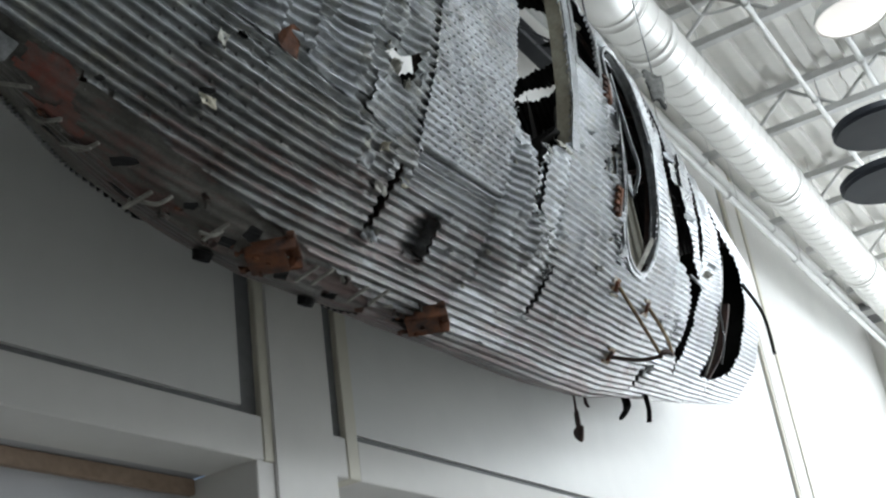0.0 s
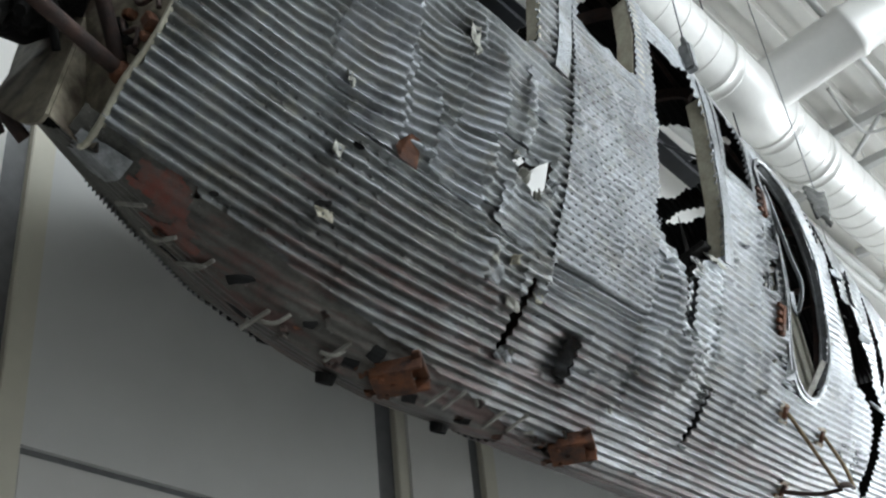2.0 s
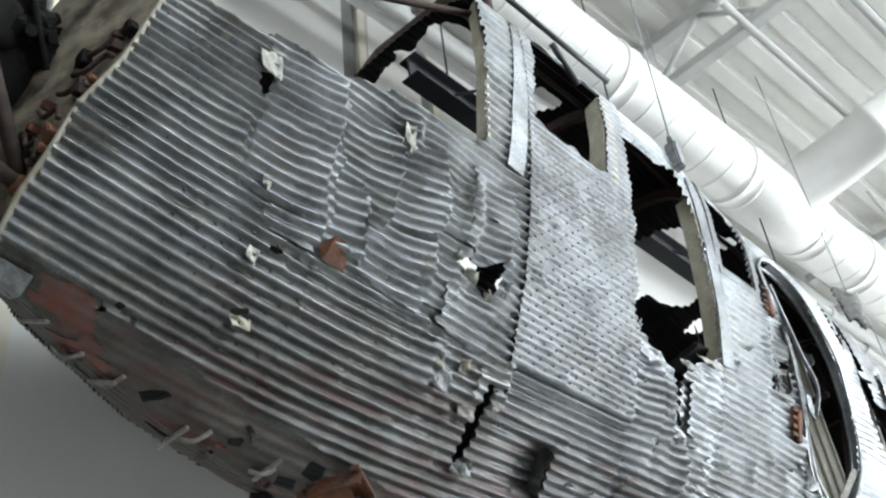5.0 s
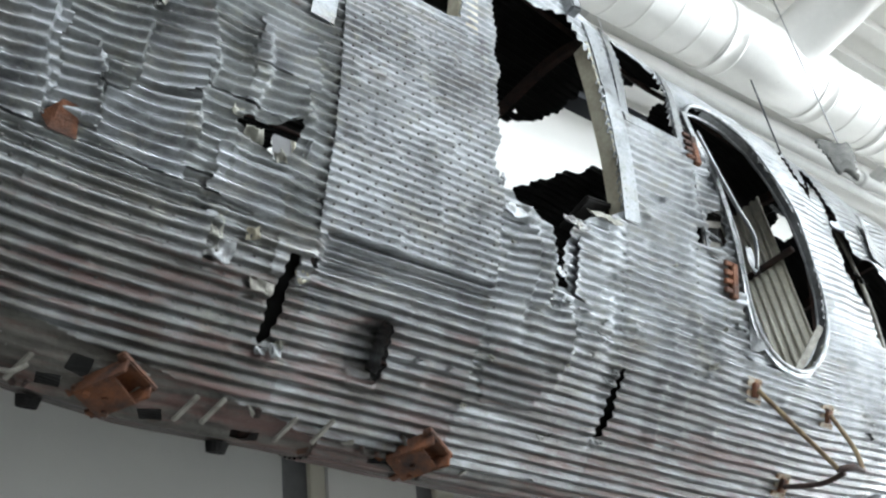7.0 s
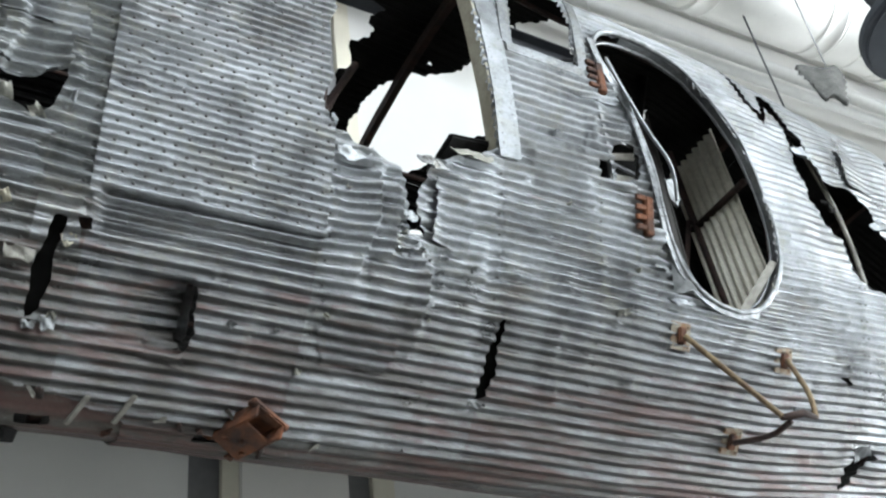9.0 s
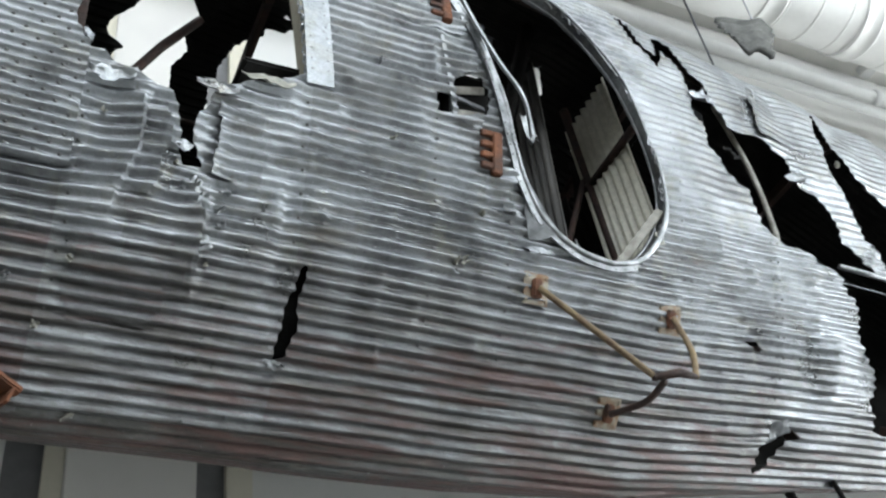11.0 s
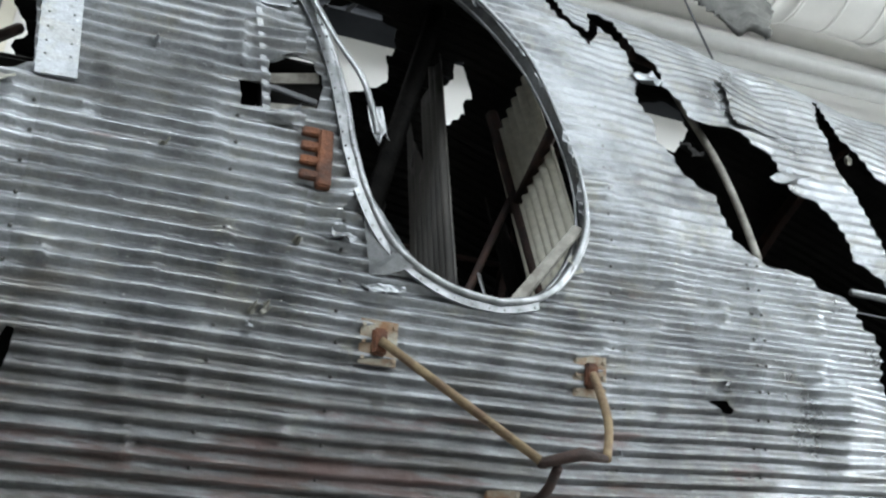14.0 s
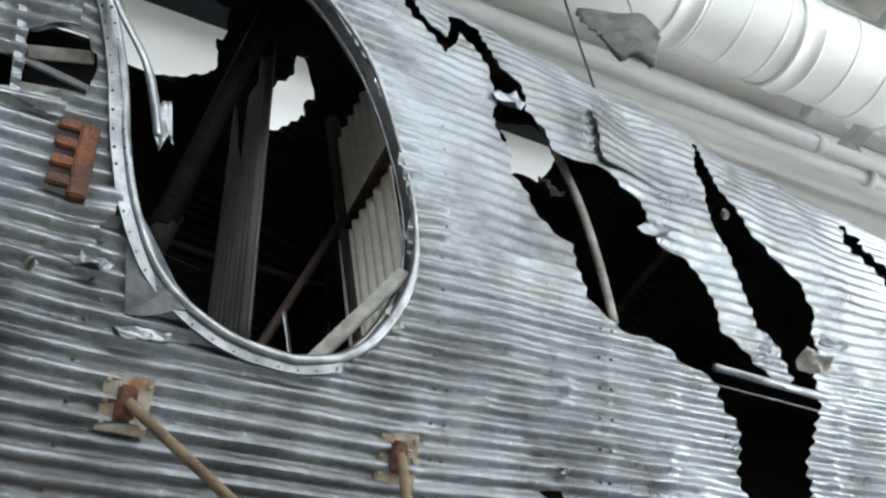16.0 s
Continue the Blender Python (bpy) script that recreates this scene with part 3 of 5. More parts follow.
def sheet(name, x0, x1, s0, s1, material, parent, pitch=PITCH, amp=.0066, off=0.0, cuts=(), keep=None, dx=.0125, per=8, phase=0.0,
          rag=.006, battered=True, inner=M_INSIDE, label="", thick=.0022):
    """A corrugated sheet that lies on the hull between two stations and two heights, with torn openings cut through it."""
    xs = np.linspace(x0, x1, max(2, int(round((x1 - x0) / dx)) + 1))
    ss = np.linspace(s0, s1, max(3, int(round((s1 - s0) / pitch * per)) + 1))
    X, S = np.meshgrid(xs, ss, indexing="ij")

    def place(X, S):
        P0, N0 = hull(X, S)
        # the sheet is flattened along the tears and over the roof edge
        flat = 1 - .6 * bumpy(X, 2.5, 4.4, .25) * bumpy(S, .35, 2.2, .25) if battered else 1
        d = amp * flat * np.cos(2 * np.pi * (S + (.0022 * wob(X, S, 5, 3) if battered else 0)) / pitch + phase) + (off(X, S) if callable(off) else off)
        if battered:
            d = d + dents(X, S)
        return P0 + N0 * d[..., None], N0

    V, N0 = place(X, S)
    nx, ns = X.shape
    Xc = (X[:-1, :-1] + X[1:, 1:]) / 2
    Sc = (S[:-1, :-1] + S[1:, 1:]) / 2
    jx, js = Xc + rag * .6 * wob(Xc, Sc, 60, 2), Sc + rag * .6 * wob(Xc, Sc, 45, 3)
    ok = np.ones(Xc.shape, bool)
    lines = []
    for c in cuts:
        pa = np.array(c)
        if pa[:, 0].max() < x0 or pa[:, 0].min() > x1:
            continue
        c = ragged(c, rag)
        lines.append(np.array(c + c[:1]))
        ok &= ~inside(c, Xc, Sc)
    if keep is not None:
        ok &= keep(jx, js)
    if lines:
        # draw the sheet's vertices beside an opening onto its edge
        cut = np.zeros((nx + 1, ns + 1), bool)
        cut[1:-1, 1:-1] = ~ok
        touch = cut[:-1, :-1] | cut[1:, :-1] | cut[:-1, 1:] | cut[1:, 1:]
        ti, tj = np.nonzero(touch)
        tx, ts = X[ti, tj], S[ti, tj]
        best, bx, bs = np.full(len(tx), 9.0), tx.copy(), ts.copy()
        for ln in lines:
            for (xa, sa), (xb, sb) in zip(ln, ln[1:]):
                ex, es = xb - xa, sb - sa
                u = np.clip(((tx - xa) * ex + (ts - sa) * es) / (ex * ex + es * es + 1e-12), 0, 1)
                qx, qs = xa + u * ex, sa + u * es
                dd = np.hypot(qx - tx, qs - ts)
                m = dd < best
                best[m], bx[m], bs[m] = dd[m], qx[m], qs[m]
        m = best < dx * 1.15
        X, S = X.copy(), S.copy()
        X[ti[m], tj[m]], S[ti[m], tj[m]] = bx[m], bs[m]
        V, N0 = place(X, S)
    idx = np.arange(nx * ns).reshape(nx, ns)
    Q = np.stack([idx[:-1, :-1], idx[:-1, 1:], idx[1:, 1:], idx[1:, :-1]], -1)[ok]
    used = np.unique(Q)
    remap = np.zeros(nx * ns, int)
    remap[used] = np.arange(len(used))
    Vu = V.reshape(-1, 3)[used]
    Q = remap[Q]
    Nu = np.broadcast_to(N0, V.shape).reshape(-1, 3)[used]
    # give the sheet its thickness: an inner skin and the cut edges
    n0 = len(Vu)
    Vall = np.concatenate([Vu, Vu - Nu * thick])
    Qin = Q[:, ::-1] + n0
    e = np.concatenate([Q[:, [0, 1]], Q[:, [1, 2]], Q[:, [2, 3]], Q[:, [3, 0]]])
    key = np.sort(e, 1)
    _, inv, cnt = np.unique(key[:, 0] * (n0 + 1) + key[:, 1], return_inverse=True, return_counts=True)
    be = e[cnt[inv] == 1]
    Qe = np.stack([be[:, 1], be[:, 0], be[:, 0] + n0, be[:, 1] + n0], -1)
    me = bpy.data.meshes.new(name)
    quads = np.concatenate([Q, Qin, Qe])
    me.vertices.add(len(Vall))
    me.vertices.foreach_set("co", Vall.astype(np.float32).ravel())
    me.loops.add(4 * len(quads))
    me.loops.foreach_set("vertex_index", quads.astype(np.int32).ravel())
    me.polygons.add(len(quads))
    me.polygons.foreach_set("loop_start", np.arange(0, 4 * len(quads), 4, dtype=np.int32))
    me.materials.append(material)
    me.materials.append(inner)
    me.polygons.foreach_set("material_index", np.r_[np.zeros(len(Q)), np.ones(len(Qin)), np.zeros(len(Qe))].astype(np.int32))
    me.polygons.foreach_set("use_smooth", np.r_[np.ones(len(Q) + len(Qin)), np.zeros(len(Qe))].astype(bool))
    me.update(calc_edges=True)
    me.validate()
    if battered:
        me.set_sharp_from_angle(angle=radians(42))
    ob = new(name, me)
    ob.parent = parent
    if label:
        tagged(ob, label)
    return ob


# ---- the wreck's fuselage ----
fuselage = thing("aircraft_fuselage", "battered corrugated aluminium aircraft fuselage hung in mid-air", "aircraft wreck")

LOW, ROOF = -.27, 1.60


def chine(x):
    """Lower edge of the corrugated side, where the belly sheet begins."""
    return np.interp(x, [-1.55, -1.15, -.83, -.4, .1, .3], [-.26, -.285, -.32, -.37, -.44, -.50])


front_keep = lambda x, s: (x > nose_edge(s)) & (s < rim(x)) & (s > chine(x))
mid_keep = lambda x, s: ((s < rim(x)) | (x > -.17)) & (s > chine(x))
lap = .003
sheet("skin_panel", -1.53, -1.21, LOW, .80, M_SKIN_FRONT, fuselage, cuts=NEAR_CUTS, keep=front_keep, off=lap)
sheet("skin_panel", -1.22, -.75, -.36, .85, M_SKIN_FRONT, fuselage, cuts=NEAR_CUTS, keep=front_keep)
sheet("skin_panel", -.76, .075, -.46, ROOF, M_SKIN_FRONT, fuselage, cuts=NEAR_CUTS, keep=mid_keep, off=lap)
sheet("skin_panel", .065, .735, -.50, .125, M_SKIN, fuselage, cuts=NEAR_CUTS, keep=lambda x, s: s > chine(x))
sheet("riveted_panel", .06, .735, .10, ROOF, M_SKIN, fuselage, pitch=.0275, amp=.0046, off=.012, cuts=NEAR_CUTS, phase=1.0,
      label="riveted panel of finer corrugation")
sheet("skin_panel", .725, 1.365, -.48, ROOF, M_SKIN_BRIGHT, fuselage, cuts=NEAR_CUTS, off=lap * .5)
sheet("skin_panel", 1.355, 3.19, -.48, ROOF, M_SKIN, fuselage, cuts=NEAR_CUTS, off=lap)
sheet("skin_panel", 3.18, 4.1, -.48, ROOF, M_SKIN_BRIGHT, fuselage, cuts=NEAR_CUTS, off=lap, rag=.008)
sheet("skin_panel", 4.09, 5.0, -.5, 1.5, M_SKIN_BRIGHT, fuselage, cuts=NEAR_CUTS, dx=.025, rag=.014)
sheet("skin_panel", 4.99, 6.0, -.5, 1.4, M_SKIN_BRIGHT, fuselage, cuts=NEAR_CUTS + [[(5.9, .9), (6.2, .3), (6.5, -.2), (6.5, 1.5), (6.0, 1.5)]], dx=.03, rag=.02, off=lap)
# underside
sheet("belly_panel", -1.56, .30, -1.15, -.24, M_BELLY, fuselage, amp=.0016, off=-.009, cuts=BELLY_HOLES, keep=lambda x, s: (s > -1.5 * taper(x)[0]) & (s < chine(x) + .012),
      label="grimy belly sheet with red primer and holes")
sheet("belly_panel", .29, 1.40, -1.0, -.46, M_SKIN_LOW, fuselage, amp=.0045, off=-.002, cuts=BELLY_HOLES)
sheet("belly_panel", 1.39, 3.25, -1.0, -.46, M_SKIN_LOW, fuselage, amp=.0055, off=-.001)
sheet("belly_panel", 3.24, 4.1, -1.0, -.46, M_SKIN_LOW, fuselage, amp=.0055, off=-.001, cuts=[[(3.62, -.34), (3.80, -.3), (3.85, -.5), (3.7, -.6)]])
# roof and far side
sheet("roof_panel", -.16, 1.37, ROOF - .01, 2.80, M_SKIN, fuselage, cuts=ROOF_CUTS, dx=.02, per=5, rag=.02)
sheet("roof_panel", 1.36, 3.2, ROOF - .01, 2.80, M_SKIN, fuselage, cuts=ROOF_CUTS, dx=.02, per=5, rag=.02, off=lap)
sheet("roof_panel", 3.19, 4.95, 1.4, 2.80, M_SKIN, fuselage, cuts=ROOF_CUTS, dx=.02, per=5, rag=.02, keep=lambda x, s: s > 1.6 * np.interp(x, [3.2, 5], [1, .87]))
full = lambda x, s: s < 4.66 * taper(x)[0]
sheet("far_side_panel", -1.30, -.2, 2.2, 4.5, M_SKIN, fuselage, dx=.03, per=5, keep=lambda x, s: full(x, s) & (s > 3.33 * taper(x)[0]))
sheet("far_side_panel", -.21, 1.37, 2.80, 4.66, M_SKIN, fuselage, dx=.03, per=5, cuts=FAR_CUTS, rag=.02)
sheet("far_side_panel", 1.36, 3.2, 2.80, 4.66, M_SKIN, fuselage, dx=.03, per=5, cuts=FAR_CUTS, rag=.02, keep=full)
sheet("far_side_panel", 3.19, 6.3, 2.3, 4.4, M_SKIN, fuselage, dx=.04, per=5, cuts=FAR_CUTS, rag=.02, keep=full)
sheet("roof_panel", 4.90, 6.3, 1.2, 2.4, M_SKIN, fuselage, dx=.04, per=5, rag=.02, keep=lambda x, s: (s > 1.6 * taper(x)[0]) & (s < 3.5 * taper(x)[0]))

# torn plates that lap over one another where the side was crushed; each lifts towards one end
PLATES = [(-1.02, -.765, .20, .70, 0, .018), (-.92, -.79, .12, .33, 0, .016), (-.75, -.545, .30, .60, 0, .030), (-.80, -.645, .17, .38, 0, .028),
          (-.62, -.38, .12, .33, .006, .020), (-.54, -.375, .36, .66, 0, .028), (-.375, -.24, .40, .60, .020, .018), (-.385, -.255, .16, .32, .018, .012),
          (-.235, -.05, .41, .53, .012, .026), (-.22, -.02, .53, .72, .006, .022), (-.36, -.285, -.06, .06, 0, .018), (-.30, -.06, .10, .25, .016, .006),
          (.76, .95, .10, .34, 0, .024), (.90, 1.07, -.10, .14, 0, .030), (1.08, 1.22, .16, .40, .026, .004), (.80, 1.02, -.24, -.05, .004, .024),
          (1.70, 1.90, .56, .84, 0, .020), (1.62, 1.86, .92, 1.02, 0, .018), (1.93, 2.03, .28, .44, 0, .022), (3.24, 3.50, .92, 1.12, .016, .004),
          (-.06, .06, -.06, .06, .004, .026), (.30, .40, -.29, -.22, 0, .018)]
PR = random.Random(11)
for xa, xb, sa, sb, la, lb in PLATES:
    j = lambda: PR.uniform(-.018, .018)
    quad = [(xa + j(), sa + j()), (xb + j(), sa + j()), (xb + j(), (sa + sb) / 2 + j()), (xb + j(), sb + j()), (xa + j(), sb + j())]
    quad = ragged(quad, .006)
    curve = lambda x, s, xa=xa, xb=xb, la=la, lb=lb: .0035 + la * np.clip((xb - x) / (xb - xa), 0, 1) ** 2 + lb * np.clip((x - xa) / (xb - xa), 0, 1) ** 2
    sheet("torn_plate", xa - .03, xb + .03, sa - .03, sb + .03, PR.choice([M_SKIN, M_SKIN, M_SKIN_BRIGHT] if xa > -.2 else [M_SKIN, M_SKIN_FRONT]), fuselage, off=curve,
          keep=lambda x, s, quad=quad: inside(quad, x, s), cuts=NEAR_CUTS, phase=PR.uniform(-.5, .5), dx=.010)

# ribs and stringers inside
def rib(x, s0, s1, depth=.05, width=.03, material=M_RUST_DARK, off=-.032, parent=fuselage, name="frame_rib", label=""):
    ss = np.linspace(s0, s1, max(6, int((s1 - s0) / .06)))
    p, n = hull(np.full_like(ss, x), ss)
    v, f = [], []
    for q, m in zip(p, n):
        for dxx, dn in ((-width / 2, off), (width / 2, off), (width / 2, off - depth), (-width / 2, off - depth)):
            v.append(q + m * dn + np.array([dxx, 0, 0]))
    for i in range(len(ss) - 1):
        for k in range(4):
            f.append((4 * i + k, 4 * i + (k + 1) % 4, 4 * i + 4 + (k + 1) % 4, 4 * i + 4 + k))
    f += [(3, 2, 1, 0), tuple(4 * (len(ss) - 1) + k for k in range(4))]
    return mesh_ob(name, v, f, material, parent, label)


for x in (-1.2, -.76):
    rib(x, -.7 * float(taper(x)[0]), float(rim(x)) - .02)
for x, a, b in ((.07, -.65, 1.5), (.70, -.65, 2.6), (1.30, -.65, .5), (1.40, 1.5, 4.2), (2.02, -.6, .3), (2.70, -.6, 1.2), (3.0, 1.3, 4.2), (3.9, -.6, -.22), (3.98, .9, 3.6), (4.9, -.5, .4), (5.5, -.4, -.1)):
    rib(x, a, b)
# added near-black sheets behind the slits, in place of the shade inside
rib(0.0, -.30, .06, .01, .16, M_INSIDE, -.06, name="dark_slit_backing")
rib(1.375, -.30, .04, .01, .16, M_INSIDE, -.06, name="dark_slit_backing")
for s in (.0, 1.62, 2.75, 3.3, 3.9):
    xs = np.linspace(.75 if s < 1 else -.1, 4.6, 30)
    if s > 1:
        p, n = hull(xs, np.full_like(xs, s) * np.minimum(1, taper(xs)[0] + .02))
        tube("stringer", p - n * .035, .012, M_RUST_DARK, fuselage, seg=6)

# added near-black disc in the tail, which keeps end daylight out of the hull
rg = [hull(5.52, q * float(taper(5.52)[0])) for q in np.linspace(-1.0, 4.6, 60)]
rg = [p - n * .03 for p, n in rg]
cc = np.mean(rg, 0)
mesh_ob("added_tail_blind", [*rg, cc, *[q + np.array((.02, 0, 0)) for q in rg], cc + np.array((.02, 0, 0))],
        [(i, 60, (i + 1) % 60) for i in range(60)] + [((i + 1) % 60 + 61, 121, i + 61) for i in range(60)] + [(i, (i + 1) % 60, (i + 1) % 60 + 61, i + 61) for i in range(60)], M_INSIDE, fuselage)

# cockpit post, window and gap surrounds
def strip(name, pts, width, material, off=.012, thick=.006, label="", rivets=True):
    """A flat riveted strap laid on the hull through (x, s) points."""
    line = smooth_line(pts, 10) if len(pts) > 2 else np.linspace(pts[0], pts[1], 20)
    v, f = [], []
    for i, (x, s) in enumerate(line):
        a, b = line[max(i - 1, 0)], line[min(i + 1, len(line) - 1)]
        t = (b - a) / np.hypot(*(b - a))
        nx, ns = -t[1] * width / 2, t[0] * width / 2
        for sx, ss_ in ((x - nx, s - ns), (x + nx, s + ns)):
            p, n = hull(sx, ss_)
            d = off + float(dents(np.float64(sx), np.float64(ss_))) * .6
            v += [p + n * d, p + n * (d - thick)]
    for i in range(len(line) - 1):
        k = 4 * i
        f += [(k, k + 4, k + 6, k + 2), (k + 1, k + 3, k + 7, k + 5), (k, k + 1, k + 5, k + 4), (k + 2, k + 6, k + 7, k + 3)]
    f += [(0, 2, 3, 1), tuple(4 * (len(line) - 1) + k for k in (0, 1, 3, 2))]
    ob = mesh_ob(name, v, f, material, fuselage, label)
    if rivets:
        rv, rf = [], []
        acc = 0
        for i in range(1, len(line)):
            acc += np.hypot(*(line[i] - line[i - 1]))
            if acc > .032:
                acc = 0
                a, b = line[i - 1], line[i]
                t = (b - a) / np.hypot(*(b - a))
                for sg in (-.3, .3):
                    stud(rv, rf, line[i][0] - t[1] * width * sg, line[i][1] + t[0] * width * sg, off + float(dents(np.float64(line[i][0]), np.float64(line[i][1]))) * .6, .0032)
        if rv:
            tagged(mesh_ob("rivet_row", rv, rf, M_RIVET, ob), kind="stuff")
    return ob


def stud(v, f, x, s, off, r):
    """A low six-sided rivet head."""
    m = axes_at(x, s, off)
    k = len(v)
    for i in range(6):
        a = i * math.pi / 3
        v.append(m @ Vector((r * math.cos(a), r * math.sin(a), -.001)))
    for i in range(6):
        a = i * math.pi / 3
        v.append(m @ Vector((r * .6 * math.cos(a), r * .6 * math.sin(a), r * .55)))
    f += [(k + i, k + (i + 1) % 6, k + 6 + (i + 1) % 6, k + 6 + i) for i in range(6)] + [tuple(k + 6 + i for i in range(6))]


strip("window_post", [(-.02, .80), (.02, 1.15), (.06, 1.50)], .085, M_SKIN)
strip("window_surround", [(.07, 1.06), (.58, 1.055)], .05, M_SKIN)
strip("window_surround", [(.08, 1.50), (.66, 1.50)], .06, M_SKIN)
strip("window_surround", [(.60, 1.06), (.64, 1.50)], .055, M_CREAM)
strip("gap_post", [(1.375, .55), (1.34, .95), (1.29, 1.42)], .085, M_SKIN)
strip("window_surround", [(1.39, 1.035), (1.74, 1.035)], .045, M_SKIN)
strip("window_surround", [(1.735, 1.05), (1.77, 1.50)], .045, M_SKIN)
strip("window_surround", [(1.395, 1.05), (1.395, 1.48)], .045, M_SKIN)
# inner cream jambs that stand behind the skin
def jamb(pts, depth=.07, material=M_CREAM, name="jamb"):
    v, f = [], []
    for x, s in pts:
        p, n = hull(x, s)
        v += [p + n * .004, p - n * depth]
    n = len(pts)
    v += [Vector(q) + Vector((.012, 0, 0)) for q in v]
    for i in range(n - 1):
        a, b = 2 * i, 2 * i + 2
        o = 2 * n
        f += [(a, a + 1, b + 1, b), (a + o, b + o, b + 1 + o, a + 1 + o), (a, b, b + o, a + o), (a + 1, a + 1 + o, b + 1 + o, b + 1)]
    f += [(0, 2 * n, 2 * n + 1, 1), (2 * n - 2, 2 * n - 1, 4 * n - 1, 4 * n - 2)]
    return mesh_ob(name, v, f, material, fuselage)


jamb([(1.335, .57), (1.30, .85), (1.265, 1.15), (1.24, 1.32)])
jamb([(.545, 1.085), (.575, 1.28), (.595, 1.46)])
jamb([(-.165, .87), (-.16, 1.2), (-.13, 1.55)], .05)

# seam rivets and field rivets
def rivet_field(x0, x1, s0, s1, stepx, pitch, parent, phase=0.0, r=.0042, off=0.0):
    v, f = [], []
    row = 0
    s = s0
    while s < s1:
        x = x0 + (stepx / 2 if row % 2 else 0)
        while x < x1:
            if not any(bool(inside(c, np.float64(x), np.float64(s))) for c in NEAR_CUTS) and (x > -.17 or s < float(rim(x)) - .02) and x > float(nose_edge(s)) + .015:
                stud(v, f, x + random.uniform(-.004, .004), s, off + float(dents(np.float64(x), np.float64(s))), r)
            x += stepx
        s += pitch
        row += 1
    return tagged(mesh_ob("rivets", v, f, M_RIVET, parent), kind="stuff")


sk = [o for o in fuselage.children if o.name.startswith(("skin_panel", "riveted_panel", "belly_panel"))]
V0 = PITCH / 2      # valleys of the corrugation
rivet_field(-1.16, .04, LOW + V0 * 0 + .0, .10, .072, PITCH, sk[2], off=-.003, r=.0062)
rivet_field(-1.47, -1.30, -.23 + .0, .62, .075, PITCH, sk[0], off=-.002)
rivet_field(.10, .72, .1469, 1.04, .068, .0275, sk[4], off=.009, r=.006)
for x, a, b in ((-1.235, -.25, .66), (-1.205, -.25, .66), (-.775, -.25, .7), (.045, -.25, 1.0), (.08, .12, 1.0), (.75, -.25, .45), (1.345, -.25, .5), (1.38, .02, 1.0),
                (2.02, -.25, .36), (2.75, -.25, .25), (2.72, -.25, .9), (3.17, -.25, .42), (3.205, -.25, .42), (1.76, -.25, .9)):
    rivet_field(x, x + .01, a + V0, b, .05, PITCH, sk[6], r=.005, off=-.001)
for x in (1.55, 1.95, 2.35, 2.55, 2.95):
    rivet_field(x, x + .01, -.22, .2, .05, PITCH * 2, sk[6], r=.005, off=.004)

# the oval door opening: a bent double tube round it, hinges and a torn strap
ring = []
loop = smooth_line(DOOR + DOOR[:1], 5)[:-1]
for x, s in loop:
    p, n = hull(x, s)
    ring.append(p + n * (.012 + .006 * float(wob(x, s, 9, 1))))
tube("door_rim", ring, [.013 - .0075 * min(1, max(0, (x - 2.05) * 3)) * min(1, max(0, (s - .35) * 5)) for x, s in loop], M_BARE, fuselage, seg=10, closed=True, squash=.75, label="bent bare metal tube round the door opening")
inner = []
for x, s in loop:
    x2, s2 = 2.33 + (x - 2.33) * .975, .77 + (s - .77) * .985
    p, n = hull(x2, s2)
    inner.append(p - n * .03)
tube("door_inner_rim", inner, [.008 - .005 * min(1, max(0, (x - 2.05) * 3)) * min(1, max(0, (s - .35) * 5)) for x, s in loop], M_BARE, fuselage, seg=8, closed=True)
p = [hull(x, s) for x, s in ((1.86, 1.15), (1.90, .98), (1.965, .80), (2.03, .66), (2.075, .55))]
tube("bent_strap", bent([a + b * o for (a, b), o in zip(p, (.02, .035, .06, .085, .05))]), .016, M_BARE, fuselage, seg=8, squash=.45)
m = axes_at(2.14, .275, .028)
bm = bmesh.new()
vs = [bm.verts.new(m @ Vector(q)) for q in ((-.085, .10, -.004), (-.06, .12, .0), (.02, .01, .0), (.06, -.02, -.006), (-.02, -.055, -.012), (-.055, -.06, -.014))]
bm.faces.new(vs)
r = bmesh.ops.solidify(bm, geom=bm.faces[:], thickness=.004)
part("corner_plate", bm, M_BARE, fuselage, "riveted corner plate hanging off the door rim")
for x, s in ((1.955, .475), (1.80, 1.03)):
    m = axes_at(x, s, .012)
    bm = bmesh.new()
    add_box(bm, (-.012, -.075, -.012), (.022, .075, .016), .004, m)
    for k in range(4):
        y = -.06 + k * .038
        add_box(bm, (-.05, y, -.002), (-.010, y + .022, .014), .003, m)
    hinge = part("hinge", bm, M_RUST, fuselage, "rusted orange toothed hinge")
strip("door_strap", [(1.80, 1.24), (1.83, 1.09), (1.915, .91), (1.975, .72), (2.015, .52), (2.065, .38), (2.135, .28), (2.26, .205), (2.40, .185), (2.50, .205)], .032, M_BARE, off=.022, thick=.008,
      label="flattened bare metal strap with rivets along the door edge")
strip("seam_strap", [(1.775, .96), (1.80, .77), (1.822, .575)], .015, M_SKIN, off=.008, rivets=False)
jamb([(2.0, 1.36), (2.17, 1.35), (2.32, 1.27), (2.44, 1.12), (2.53, .96), (2.60, .76), (2.64, .58), (2.645, .42), (2.59, .29)], .04, M_SKIN, "door_lip")
